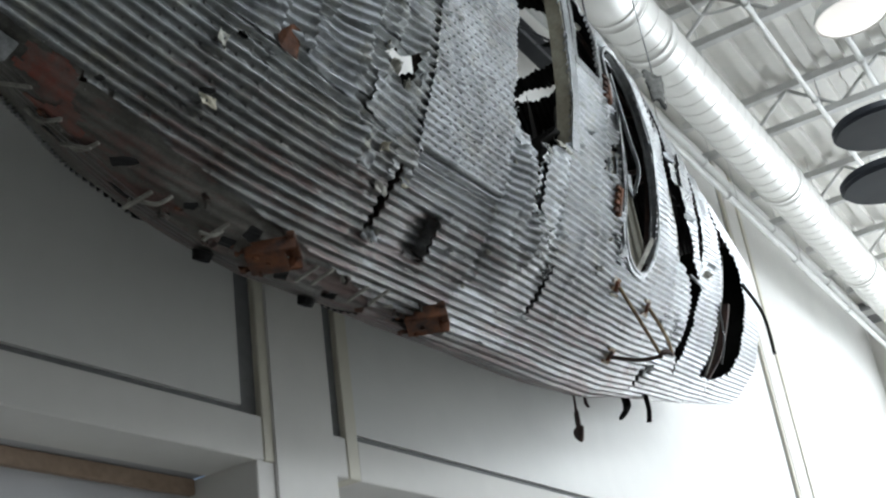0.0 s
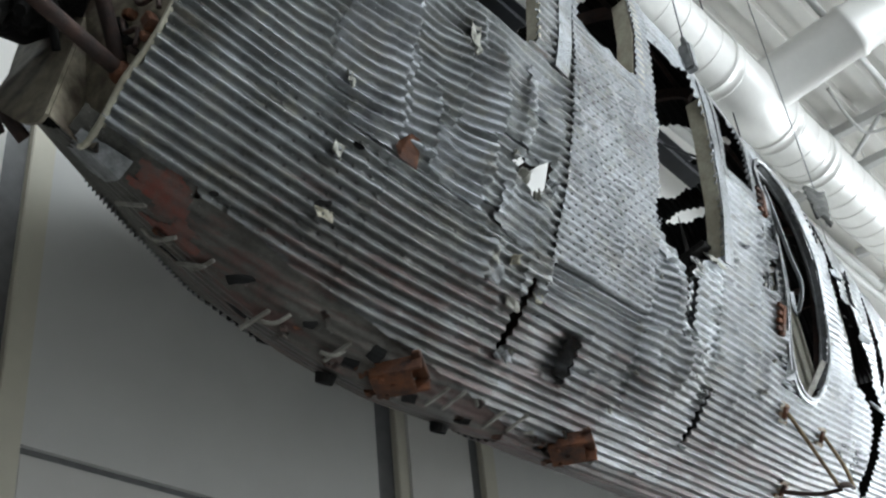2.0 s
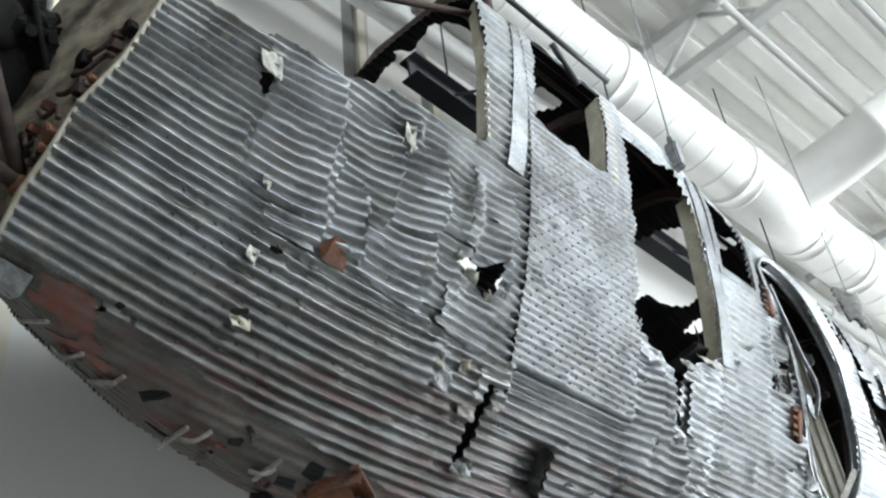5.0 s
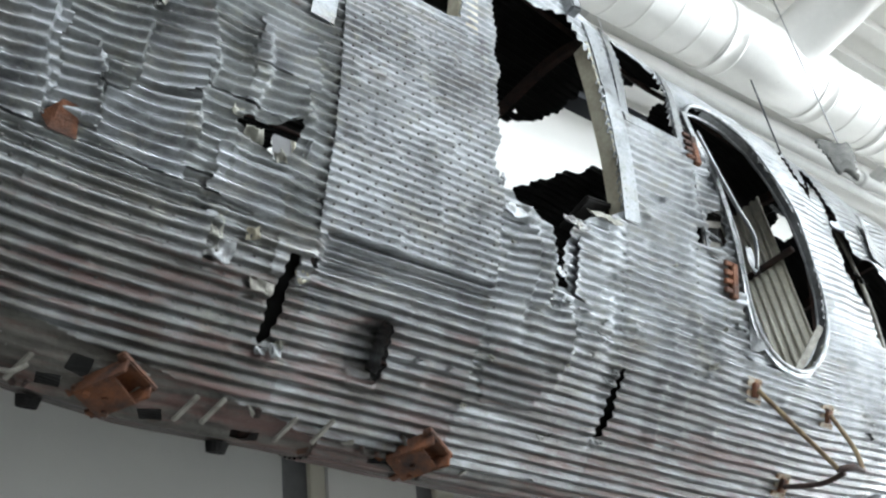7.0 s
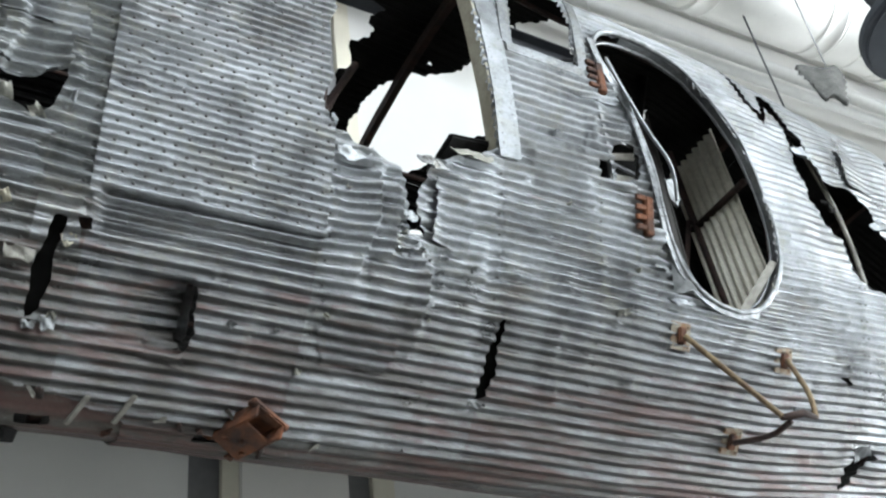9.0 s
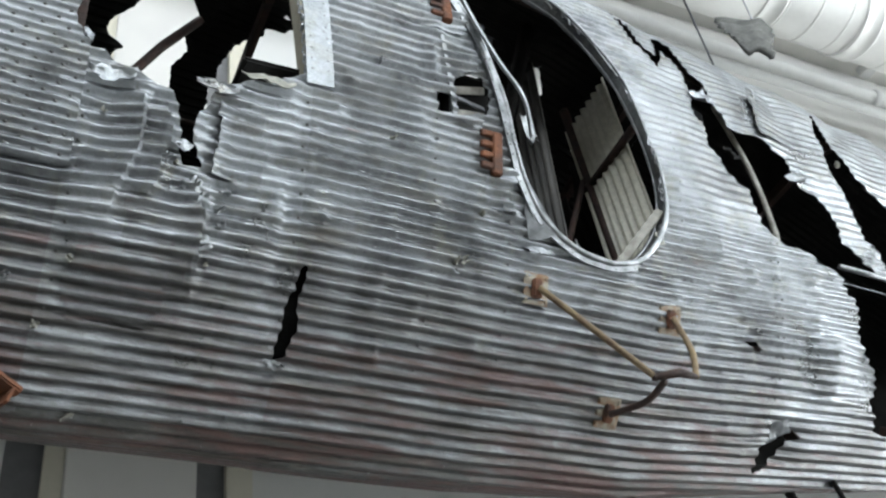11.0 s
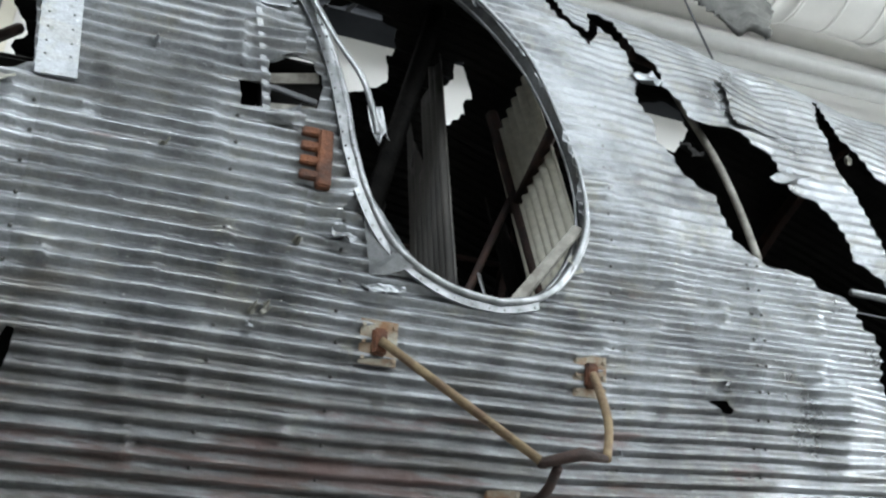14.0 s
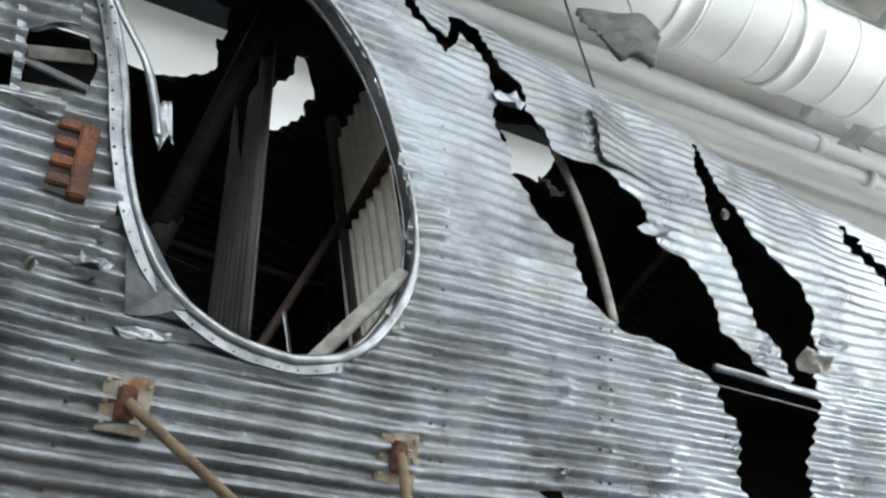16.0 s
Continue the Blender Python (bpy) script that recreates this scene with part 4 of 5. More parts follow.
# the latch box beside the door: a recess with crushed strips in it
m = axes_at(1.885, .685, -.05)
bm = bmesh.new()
# oversized near-black back, added as the shade behind this cut and its neighbour
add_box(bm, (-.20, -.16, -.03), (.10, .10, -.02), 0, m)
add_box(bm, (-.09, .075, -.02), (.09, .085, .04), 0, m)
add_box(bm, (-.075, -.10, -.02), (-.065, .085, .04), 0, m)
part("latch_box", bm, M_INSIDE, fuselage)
for k, (dy, tilt) in enumerate(((-.05, 8), (-.01, -12), (.035, 16))):
    bm = bmesh.new()
    add_box(bm, (-.062, -.013, 0), (.06, .013, .006), .002, m @ pose(0, dy, .012 + .008 * k, tilt * 2, 0, tilt))
    part("crushed_strip", bm, M_STIFF if k != 1 else M_BARE, fuselage)
# door sill remnant
p = [hull(x, s) for x, s in ((2.47, .235), (2.55, .31), (2.625, .43))]
bm = bmesh.new()
a, b = Vector(p[0][0] - p[0][1] * .015), Vector(p[2][0] - p[2][1] * .015)
mb = (b - a).to_track_quat("X", "Y").to_matrix().to_4x4()
mb.translation = a
add_box(bm, (-.03, -.016, -.006), ((b - a).length + .02, .016, .006), .003, mb)
part("sill_bar", bm, M_STIFF, fuselage, "straight pale bar across the foot of the door")

# footstep: three rusty tubes on bolted foot plates
FEET = [(2.115, .065), (2.645, .05), (2.455, -.27)]
APEX = Vector((2.563, .036, 3.472))
node = APEX + Vector((-.135, .02, -.012))
step = part("boarding_step", *(lambda bm: (add_box(bm, (-.01, -.01, -.01), (.01, .01, .01), .003, Matrix.Translation(node)), bm)[1:])(bmesh.new()), M_RUST_DARK, fuselage, "bent rusty tripod footstep")
feet_p = []
for x, s in FEET:
    m = axes_at(x, s, .009)
    feet_p.append(m @ Vector((0, 0, .02)))
    bm = bmesh.new()
    add_box(bm, (-.042, -.05, -.004), (.042, .05, .0), .001, m)
    for a in (-1, 1):
        for b in (-1, 0, 1):
            add_box(bm, (a * .034 - .004, b * .036 - .004, .0), (a * .034 + .004, b * .036 + .004, .005), .0, m)
    plate = part("foot_plate", bm, M_PLATE, step, "rust-stained foot plate with bolts")
    bm = bmesh.new()
    add_box(bm, (-.016, -.03, -.002), (.016, .03, .016), .005, m)
    part("socket", bm, M_RUST, plate)
tube("step_tube", [feet_p[0], node], .010, M_RUST_YELLOW, step, seg=8)
tube("step_tube", bent([feet_p[1], feet_p[1] * .4 + APEX * .6 + Vector((.012, -.01, 0)), APEX]), .010, M_RUST_YELLOW, step, seg=8)
tube("step_tube", bent([feet_p[2], feet_p[2] * .45 + node * .55 + Vector((.035, 0, -.02)), node + Vector((.03, 0, -.01))]), .011, M_RUST_DARK, step, seg=8)
tube("step_tread", [node, node * .4 + APEX * .6 + Vector((0, -.006, .012)), APEX], [.016, .020, .012], M_RUST_DARK, step, seg=8, squash=.7)

# rusted wing-fitting brackets on the lower edge
def bracket(x, s, tone, turn):
    m = axes_at(x, s, .0) @ pose(0, 0, 0, 28, 0, turn)
    bm = bmesh.new()
    w, h, d, t = .052, .085, .062, .007
    add_box(bm, (-w, -h, .0), (-w + t, h, d), .003, m)
    add_box(bm, (w - t, -h, .0), (w, h, d), .003, m)
    add_box(bm, (-w, -h, d - t), (w, h * .55, d), .003, m)
    add_box(bm, (-w, -h, 0), (w, h, t), .003, m)
    add_box(bm, (-w - .02, h - .03, .0), (w + .02, h, .018), .004, m)
    for sx in (-w + t / 2, w - t / 2):
        add_box(bm, (sx - .009, -h - .03, .010), (sx + .009, -h + .01, .042), .008, m)
        bmesh.ops.create_cone(bm, cap_ends=True, segments=12, radius1=.014, radius2=.014, depth=.024, matrix=m @ pose(sx, -h - .03, .026, 0, 90, 0))
    for k in range(3):
        bmesh.ops.create_cone(bm, cap_ends=True, segments=6, radius1=.009, radius2=.009, depth=.012, matrix=m @ pose(-.04 + k * .04, -.05 + .03 * (k % 2), d + .004))
    for v in bm.verts:
        v.co += Vector((.002 * math.sin(90 * v.co.y), .002 * math.sin(80 * v.co.z), .003 * math.sin(60 * v.co.x)))
    return part("wing_bracket", bm, tone, fuselage, "rusted orange open box bracket with lugs")


bracket(-.37, -.44, M_RUST, -32)
bracket(.64, -.44, M_RUST, -32)

# belly stiffeners: short pale strips across the underside
for x, s in ((-1.33, -.42), (-1.12, -.47), (-.90, -.50), (-.62, -.47), (-.16, -.47), (-.08, -.46), (.16, -.47), (.28, -.45), ):
    m = axes_at(x, s, .004) @ pose(0, 0, 0, 0, 0, -22)
    bm = bmesh.new()
    add_box(bm, (-.008, -.05, 0), (.008, .05, .010), .003, m)
    part("stiffener", bm, M_STIFF, fuselage)
# red primer field
M_PRIMER = plain("flaking_red_primer", (.15, .032, .018), (.09, .06, .05), 18, .7, 0, .3)
for px_, ps_, pa, pb in ((-1.27, -.36, .10, .05), (-1.20, -.40, .07, .05), (-1.33, -.30, .09, .02)):
    sheet("primer_patch", px_ - .15, px_ + .15, ps_ - .09, ps_ + .09, M_PRIMER, fuselage, amp=.001, off=-.003, rag=.03,
          keep=lambda x, s, px_=px_, ps_=ps_, pa=pa, pb=pb: ((x - px_) / pa) ** 2 + ((s - ps_) / pb) ** 2 < 1 + .5 * wob(x, s, 40, 1))
PLATE = [(-1.545, -.308), (-1.40, -.31), (-1.392, -.45), (-1.43, -.478), (-1.495, -.461)]
sheet("access_plate", -1.55, -1.38, -.49, -.30, M_BARE, fuselage, amp=.0008, off=-.002, cuts=BELLY_HOLES, keep=lambda x, s: inside(PLATE, x, s), rag=.003, label="grey plate with a hole")
for xa, sa, xb, sb in ((-1.117, -.509, -1.087, -.417), (-.887, -.503, -.819, -.439), (-1.24, -.52, -1.20, -.42), (-.66, -.50, -.60, -.46), (-.33, -.48, -.30, -.40)):
    p, q = hull(xa, sa), hull(xb, sb)
    tube("bent_rod", bent([p[0] + p[1] * .002, (p[0] + q[0]) / 2 + p[1] * .022, q[0] + q[1] * .004]), .007, M_STIFF, fuselage, seg=7)
PB = random.Random(5)
for k in range(26):
    # crumbs of torn skin and broken fittings left on the underside
    x, s_ = PB.uniform(-1.40, .9), PB.uniform(-.56, -.40)
    m = axes_at(x, s_ * float(taper(x)[0]) ** .3, -.004) @ pose(0, 0, 0, PB.uniform(-25, 25), PB.uniform(-25, 25), PB.uniform(0, 180))
    bm = bmesh.new()
    a, b = PB.uniform(.008, .020), PB.uniform(.004, .009)
    add_box(bm, (-a, -b, 0), (a, b, PB.uniform(.004, .016)), .003, m)
    for v_ in bm.verts:
        v_.co += Vector((PB.uniform(-.004, .004), PB.uniform(-.003, .003), PB.uniform(-.004, .004)))
    part("broken_fitting", bm, PB.choice([M_RUST, M_RUST_DARK, M_STIFF, M_BELLY]), fuselage)

# torn flaps, curled lips and patches that stand off the sheet
def flap(x, s, w, h, lift, turn, material, name="torn_flap", curl=1.0, waves=3):
    m = axes_at(x, s, .008) @ pose(0, 0, 0, 0, 0, turn)
    nu, nv = 9, 9
    v, f = [], []
    for i in range(nu):
        for j in range(nv):
            a, b = i / (nu - 1), j / (nv - 1)
            edge = 1 - .22 * b * (math.sin(5.1 * a + x * 9) * .5 + .5)
            z = lift * (b ** 1.6) * curl + .005 * math.cos(2 * math.pi * a * waves) + .006 * math.sin(7 * a + 5 * b + s * 20)
            v.append(m @ Vector(((a - .5) * w * (1 - .25 * b * b), b * h * edge, z)))
    k = len(v)
    nrm = m.to_3x3() @ Vector((0, 0, 1))
    v += [q - nrm * .002 for q in v]
    for i in range(nu - 1):
        for j in range(nv - 1):
            q = (i * nv + j, (i + 1) * nv + j, (i + 1) * nv + j + 1, i * nv + j + 1)
            f += [q, tuple(n + k for n in q[::-1])]
    rim_i = [i * nv for i in range(nu)] + [(nu - 1) * nv + j for j in range(1, nv)] + [i * nv + nv - 1 for i in range(nu - 2, -1, -1)] + [j for j in range(nv - 2, 0, -1)]
    for a, b in zip(rim_i, rim_i[1:] + rim_i[:1]):
        f.append((b, a, a + k, b + k))
    return mesh_ob(name, v, f, material, fuselage, smooth=True)


for x, s, w, h, lift, turn, mt in ((-.94, .05, .05, .075, .035, 170, M_DIRTWHITE), (-1.03, .64, .10, .15, .03, 190, M_DIRTWHITE), (-.96, .26, .04, .07, .03, 175, M_DIRTWHITE),
                                   (-.525, .70, .055, .17, .03, 182, M_DIRTWHITE), (-.66, .23, .03, .09, .045, 175, M_SKIN_BRIGHT), (-.20, .285, .09, .06, .04, 10, M_DIRTWHITE),
                                   (-.09, .25, .05, .07, .03, 40, M_DIRTWHITE), (-.24, .36, .035, .07, .05, 95, M_DIRTWHITE), (-.03, .30, .025, .09, .03, -10, M_SKIN_BRIGHT),
                                   (-.90, -.13, .09, .04, .025, 185, M_CREAM), (-.14, .02, .06, .05, .03, 20, M_CREAM), (.03, -.02, .05, .05, .03, 200, M_CREAM),
                                   (-.015, -.255, .05, .03, .02, 180, M_BARE), 
                                   (1.00, .27, .10, .06, .04, 165, M_SKIN_BRIGHT), (1.34, -.27, .06, .03, .016, 165, M_BARE),
                                   (1.83, .075, .022, .03, .025, 190, M_BARE), (2.075, .66, .05, .18, .04, 188, M_BARE),
                                   (3.24, -.29, .12, .11, .05, 30, M_BARE), 
                                   (3.92, .43, .16, .07, .04, 0, M_DIRTWHITE), (2.92, 1.05, .10, .12, .04, 200, M_SKIN_BRIGHT), (3.36, .76, .13, .10, .05, 215, M_SKIN_BRIGHT),
                                   (3.04, .78, .10, .09, .04, 160, M_INSIDE), (.74, .50, .03, .04, .02, 90, M_SKIN_BRIGHT), (3.99, .55, .06, .10, .03, 240, M_SKIN_BRIGHT)):
    flap(x, s, w * .75, h * .75, lift * .8, turn, mt)
# small torn nicks and curled chips of the sheet
NICKS = [(.775, -.093), (.735, -.262), (1.115, .086), (1.086, .024), (.923, -.064), (1.01, .197), (.502, -.181), (.65, -.17), (1.135, -.465), (1.85, .099),
         (1.91, .26), (1.61, .446), (1.83, .089), (1.244, .117), (1.37, -.281), (1.252, -.437), (1.126, .153), (1.561, .698), (3.69, .873), (3.075, .064),
         (2.754, -.117), (-.07, -.09), (.035, -.242), (1.05, .14), (1.08, .11), (1.13, .06), (1.02, .02), (1.07, -.02), (1.12, -.05), (.80, .30), (.86, .24), (.90, .17)]
NK = random.Random(3)
for x, s in NICKS:
    flap(x, s, NK.uniform(.012, .028), NK.uniform(.010, .028), NK.uniform(.008, .016), NK.uniform(0, 360), NK.choice([M_BARE, M_SKIN_BRIGHT, M_DIRTWHITE]), "torn_nick", waves=1)
for x, s, w, h, turn, mt in ((-.265, .045, .055, .06, 190, M_DIRTWHITE), (-.235, .0, .10, .07, 180, M_SKIN_BRIGHT), (-.075, -.075, .08, .04, 175, M_STIFF), (.03, -.235, .04, .04, 185, M_BARE),
                             (1.06, .17, .07, .09, 160, M_SKIN_BRIGHT), (1.10, .03, .09, .07, 120, M_SKIN_BRIGHT), (1.03, .08, .06, .06, 40, M_SKIN_BRIGHT),
                             (1.08, .47, .12, .05, 185, M_SKIN_BRIGHT), (1.22, .53, .16, .04, 182, M_DIRTWHITE), (.80, .43, .12, .06, 188, M_SKIN_BRIGHT),
                             (2.02, .31, .06, .03, 165, M_SKIN), (2.12, .20, .10, .03, 185, M_SKIN_BRIGHT), (2.62, .33, .05, .04, 120, M_DIRTWHITE)):
    flap(x, s, w, h, .022, turn, mt, "curled_edge")
tube("torn_strand", bent([in_hull(4.40, .32, 0), in_hull(4.6, .10, -.03), in_hull(4.95, -.05, .02)]), .012, M_SKIN_BRIGHT, fuselage, seg=6, squash=.35)
tube("torn_strand", bent([in_hull(4.50, .70, 0), in_hull(4.7, .45, .05), in_hull(4.8, .1, .08), in_hull(4.7, -.18, .02)]), .014, M_DIRTWHITE, fuselage, seg=6, squash=.3)
tube("torn_strand", bent([in_hull(5.3, .62, 0), in_hull(5.5, .40, -.12), in_hull(5.62, .12, -.22)]), .014, M_INSIDE, fuselage, seg=6)
bm = bmesh.new()
m = axes_at(-.71, .15, .012)
q = [bm.verts.new(m @ Vector(c)) for c in ((-.055, .0, 0), (-.01, .05, .012), (.035, .045, .012), (.045, -.045, .008), (-.03, -.035, .004))]
bm.faces.new(q)
bmesh.ops.solidify(bm, geom=bm.faces[:], thickness=.008)
part("rusted_patch", bm, M_RUST, fuselage, "small orange rusted plate")
# curled scrap that stands up from the roof edge
v, f = [], []
for i in range(12):
    for j in range(14):
        a, b = i / 11, j / 13
        lo, hi = Vector((3.50 + .22 * a, .09, 5.60 - .12 * a)), Vector((3.41 + .43 * a, .07, 5.73 + .11 * a))
        q = lo.lerp(hi, b)
        ev = .03 * math.sin(13 * a) * (1 - b) + .025 * math.sin(9 * a + 1) * b
        v.append(q + Vector((.012 * math.sin(6 * b + 3 * a), .03 * math.sin(5 * a + 2 * b) + .012 * math.cos(2 * math.pi * b * 4.5), ev)))
f = [(i * 14 + j, (i + 1) * 14 + j, (i + 1) * 14 + j + 1, i * 14 + j + 1) for i in range(11) for j in range(13)]
sc = mesh_ob("roof_scrap", [Vector((3.62, .08, 5.69)).lerp(q, .8) for q in v], f, M_SCRAP, fuselage, smooth=True)
sc.modifiers.new("thick", "SOLIDIFY").thickness = .003

# tubes that show in the tears
tube("frame_tube", bent([in_hull(3.22, .44, .01), in_hull(3.20, .62, .03), in_hull(3.17, .82, .05), in_hull(3.10, 1.1, .06)]), .011, M_STIFF, fuselage, seg=8)
tube("cross_tube", [in_hull(3.55, .385, .005), in_hull(3.98, .37, .0)], .011, M_BARE, fuselage, seg=8)
tube("control_cable", [in_hull(2.9, .5, .25), in_hull(4.2, .45, .22)], .003, M_BARE, fuselage, seg=5)

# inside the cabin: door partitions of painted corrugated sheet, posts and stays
M_CABIN_DARK = plain("dark_cabin_sheet", (.06, .055, .048), (.03, .028, .025), 6, .6, .1)
def cabin_sheet(name, x, y0, y1, z0, z1, lean, material, torn=0.0, pitch=.042):
    ny, nz = 60, 14
    v, f = [], []
    for i in range(ny):
        for j in range(nz):
            a, b = i / (ny - 1), j / (nz - 1)
            y = y0 + (y1 - y0) * a
            top = z1 - torn * (.5 + .5 * math.sin(9 * a + 2) + .35 * math.sin(23 * a)) * a
            z = z0 + (top - z0) * b
            v.append((x + .010 * math.cos(2 * math.pi * y / pitch) + lean * (z - z0), y, z))
    f = [(i * nz + j, (i + 1) * nz + j, (i + 1) * nz + j + 1, i * nz + j + 1) for i in range(ny - 1) for j in range(nz - 1)]
    ob = mesh_ob(name, v, f, material, fuselage, smooth=True)
    ob.modifiers.new("thick", "SOLIDIFY").thickness = .003
    return ob


cabin_sheet("cabin_partition", 2.70, .10, .42, 4.06, 5.0, -.03, M_CREAM_LIGHT)
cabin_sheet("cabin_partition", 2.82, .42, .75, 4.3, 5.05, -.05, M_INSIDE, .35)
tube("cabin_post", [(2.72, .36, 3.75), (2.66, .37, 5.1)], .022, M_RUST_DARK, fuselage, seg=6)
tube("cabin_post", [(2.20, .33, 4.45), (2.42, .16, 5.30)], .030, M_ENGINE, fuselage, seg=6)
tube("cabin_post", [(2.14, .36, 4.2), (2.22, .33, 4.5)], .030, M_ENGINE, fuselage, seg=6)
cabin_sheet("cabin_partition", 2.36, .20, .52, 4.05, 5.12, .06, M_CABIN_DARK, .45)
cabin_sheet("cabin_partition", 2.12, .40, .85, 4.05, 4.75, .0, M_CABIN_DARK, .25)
tube("cabin_stay", [(2.30, .30, 3.86), (2.68, .40, 4.72)], .012, M_RUST_DARK, fuselage, seg=6)
tube("cabin_rail", [(2.66, .03, 4.62), (2.68, .40, 4.66)], .018, M_RUST_DARK, fuselage, seg=6)
flapper = [(2.48, .30, 4.25), (2.52, .34, 4.0), (2.50, .33, 3.85)]
tube("loose_strip", bent(flapper), .012, M_BARE, fuselage, seg=6, squash=.3)
tube("loose_post", [(.86, .36, 4.5), (1.03, .45, 4.93), (1.18, .53, 5.26)], .018, M_RUST_DARK, fuselage, seg=6)
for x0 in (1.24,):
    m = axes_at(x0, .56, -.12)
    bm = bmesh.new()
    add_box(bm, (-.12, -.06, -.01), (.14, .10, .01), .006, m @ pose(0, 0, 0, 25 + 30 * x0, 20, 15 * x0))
    part("dark_scrap", bm, M_INSIDE, fuselage)

# cockpit and nose: firewall, engine bearers, windscreen frame
ringp = []
for s in np.linspace(-.385, .72, 50):
    x = float(nose_edge(s))
    p, n = hull(x + .012, s)
    ringp.append(p - n * .012)
far = [np.array((q[0] - .15, 2 * (MID_Y + YAW * q[0]) - q[1], q[2])) for q in ringp[::-1]]
p, q = ringp[-1], far[0]
arch = [p * (1 - u) + q * u + np.array((-.15 * (min(1, 2.5 * u) - u), 0, .25 * math.sin(math.pi * u) ** .8)) for u in np.linspace(.06, .94, 15)]
poly = ringp + arch + far
mid = np.mean(poly, 0) + np.array((-.05, 0, 0))
k = len(poly)
v = [Vector(q) for q in poly] + [Vector(mid)]
v += [q + Vector((.012, 0, 0)) for q in v]
f = [(i, k, (i + 1) % k) for i in range(k)] + [((i + 1) % k + k + 1, 2 * k + 1, i + k + 1) for i in range(k)] + [(i, (i + 1) % k, (i + 1) % k + k + 1, i + k + 1) for i in range(k)]
mesh_ob("firewall", v, f, M_FIREWALL, fuselage, "stained cream firewall with fittings")
tube("nose_lip", [Vector(q) + Vector((-.012, 0, 0)) for q in ringp], .010, M_CREAM, fuselage, seg=6)
deck = [(-1.31, .70), (-1.15, .69), (-.92, .71), (-.78, .73)]
dv, df = [], []
for x, s in deck:
    p, n = hull(x, s)
    q = np.array((p[0], 2 * (MID_Y + YAW * p[0]) - p[1], p[2]))
    for k in range(9):
        u = k / 8
        r = p * (1 - u) + q * u
        dv.append((r[0], r[1], r[2] + .06 * math.sin(math.pi * u) - .004))
df = [(i * 9 + k, i * 9 + k + 1, (i + 1) * 9 + k + 1, (i + 1) * 9 + k) for i in range(3) for k in range(8)]
dk = mesh_ob("nose_deck", dv, df, M_SKIN, fuselage)
dk.modifiers.new("thick", "SOLIDIFY").thickness = .003
# clutter on the firewall
for k in range(16):
    s = -.1 + .72 * random.random()
    p, n = hull(float(nose_edge(s)), s)
    u = random.uniform(.06, .5)
    q = Vector(p).lerp(Vector(mid), u)
    bm = bmesh.new()
    h = random.uniform(.012, .035)
    add_box(bm, (-.02, -h, -h * .6), (.014, h, h * .8), .004, Matrix.Translation(q) @ pose(0, 0, 0, random.uniform(0, 90), 0, 0))
    part("firewall_fitting", bm, random.choice([M_RUST_DARK, M_RUST, M_ENGINE]), fuselage)
for k in range(5):
    s = -.05 + .14 * k
    q = [Vector(hull(float(nose_edge(s + ds)), s + ds)[0]).lerp(Vector(mid), u) + Vector((-.012, 0, 0)) for ds, u in ((0, .1), (.05, .2), (.02, .32), (.07, .45))]
    tube("firewall_pipe", bent(q), .008, M_RUST_DARK, fuselage, seg=6)

wind = [((-1.24, .14, 4.84), (-.02, -.27, 5.44), .013, M_BARE), ((-.86, -.16, 4.78), (-.02, -.29, 5.14), .014, M_RUST_DARK),
        ((-.02, -.28, 5.44), (.04, .40, 5.62), .03, M_RUST_DARK), ((.04, .40, 5.62), (.0, .98, 5.30), .03, M_RUST_DARK),
        ((-.03, -.30, 4.80), (-.02, -.28, 5.44), .020, M_RUST_DARK), ((-.02, -.28, 5.42), (.72, -.30, 5.30), .014, M_BEAM),
        ((-.75, .95, 4.90), (.0, .98, 5.30), .018, M_RUST_DARK), ((.30, -.33, 5.20), (.44, -.32, 5.06), .014, M_BEAM)]
for a, b, r, mt in wind:
    tube("windscreen_frame", [a, b], r, mt, fuselage, seg=8)
bm = bmesh.new()
add_box(bm, (-.05, -.03, -.06), (.04, .03, .05), .01, Matrix.Translation((-.03, -.28, 5.42)))
part("frame_joint", bm, M_RUST, fuselage, "rusted joint plate")

# engine and its bearer tubes
engine = thing("aircraft_engine", "oily black aircraft engine on rusty bearer tubes before the firewall", "engine", at=(-2.0, .42, 4.25))
def eng(ob):
    ob.parent = engine
    return keep_place(ob)
EX = Matrix.Translation((-1.98, .44, 4.28)) @ pose(0, 0, 0, 0, -82, 0) @ Matrix.Scale(1.2, 4)
eng(lathe("crankcase", [(.0, -.42), (.12, -.42), (.2, -.36), (.24, -.2), (.24, .1), (.20, .2), (.23, .24), (.23, .30), (.14, .36), (0, .36)], M_ENGINE, m=EX))
for k in range(9):
    a = 2 * math.pi * k / 9
    mm = EX @ pose(0, 0, -.12, 0, 0, math.degrees(a)) @ pose(.22, 0, 0, 0, 90, 0)
    pr = []
    for i in range(13):
        pr += [(.085 if i % 2 else .066, i * .022), (.085 if i % 2 else .066, i * .022 + .012)]
    pr = [(0, 0)] + pr + [(.07, .30), (.05, .35), (0, .36)]
    cyl = eng(lathe("cylinder", pr, M_ENGINE, m=mm, seg=18))
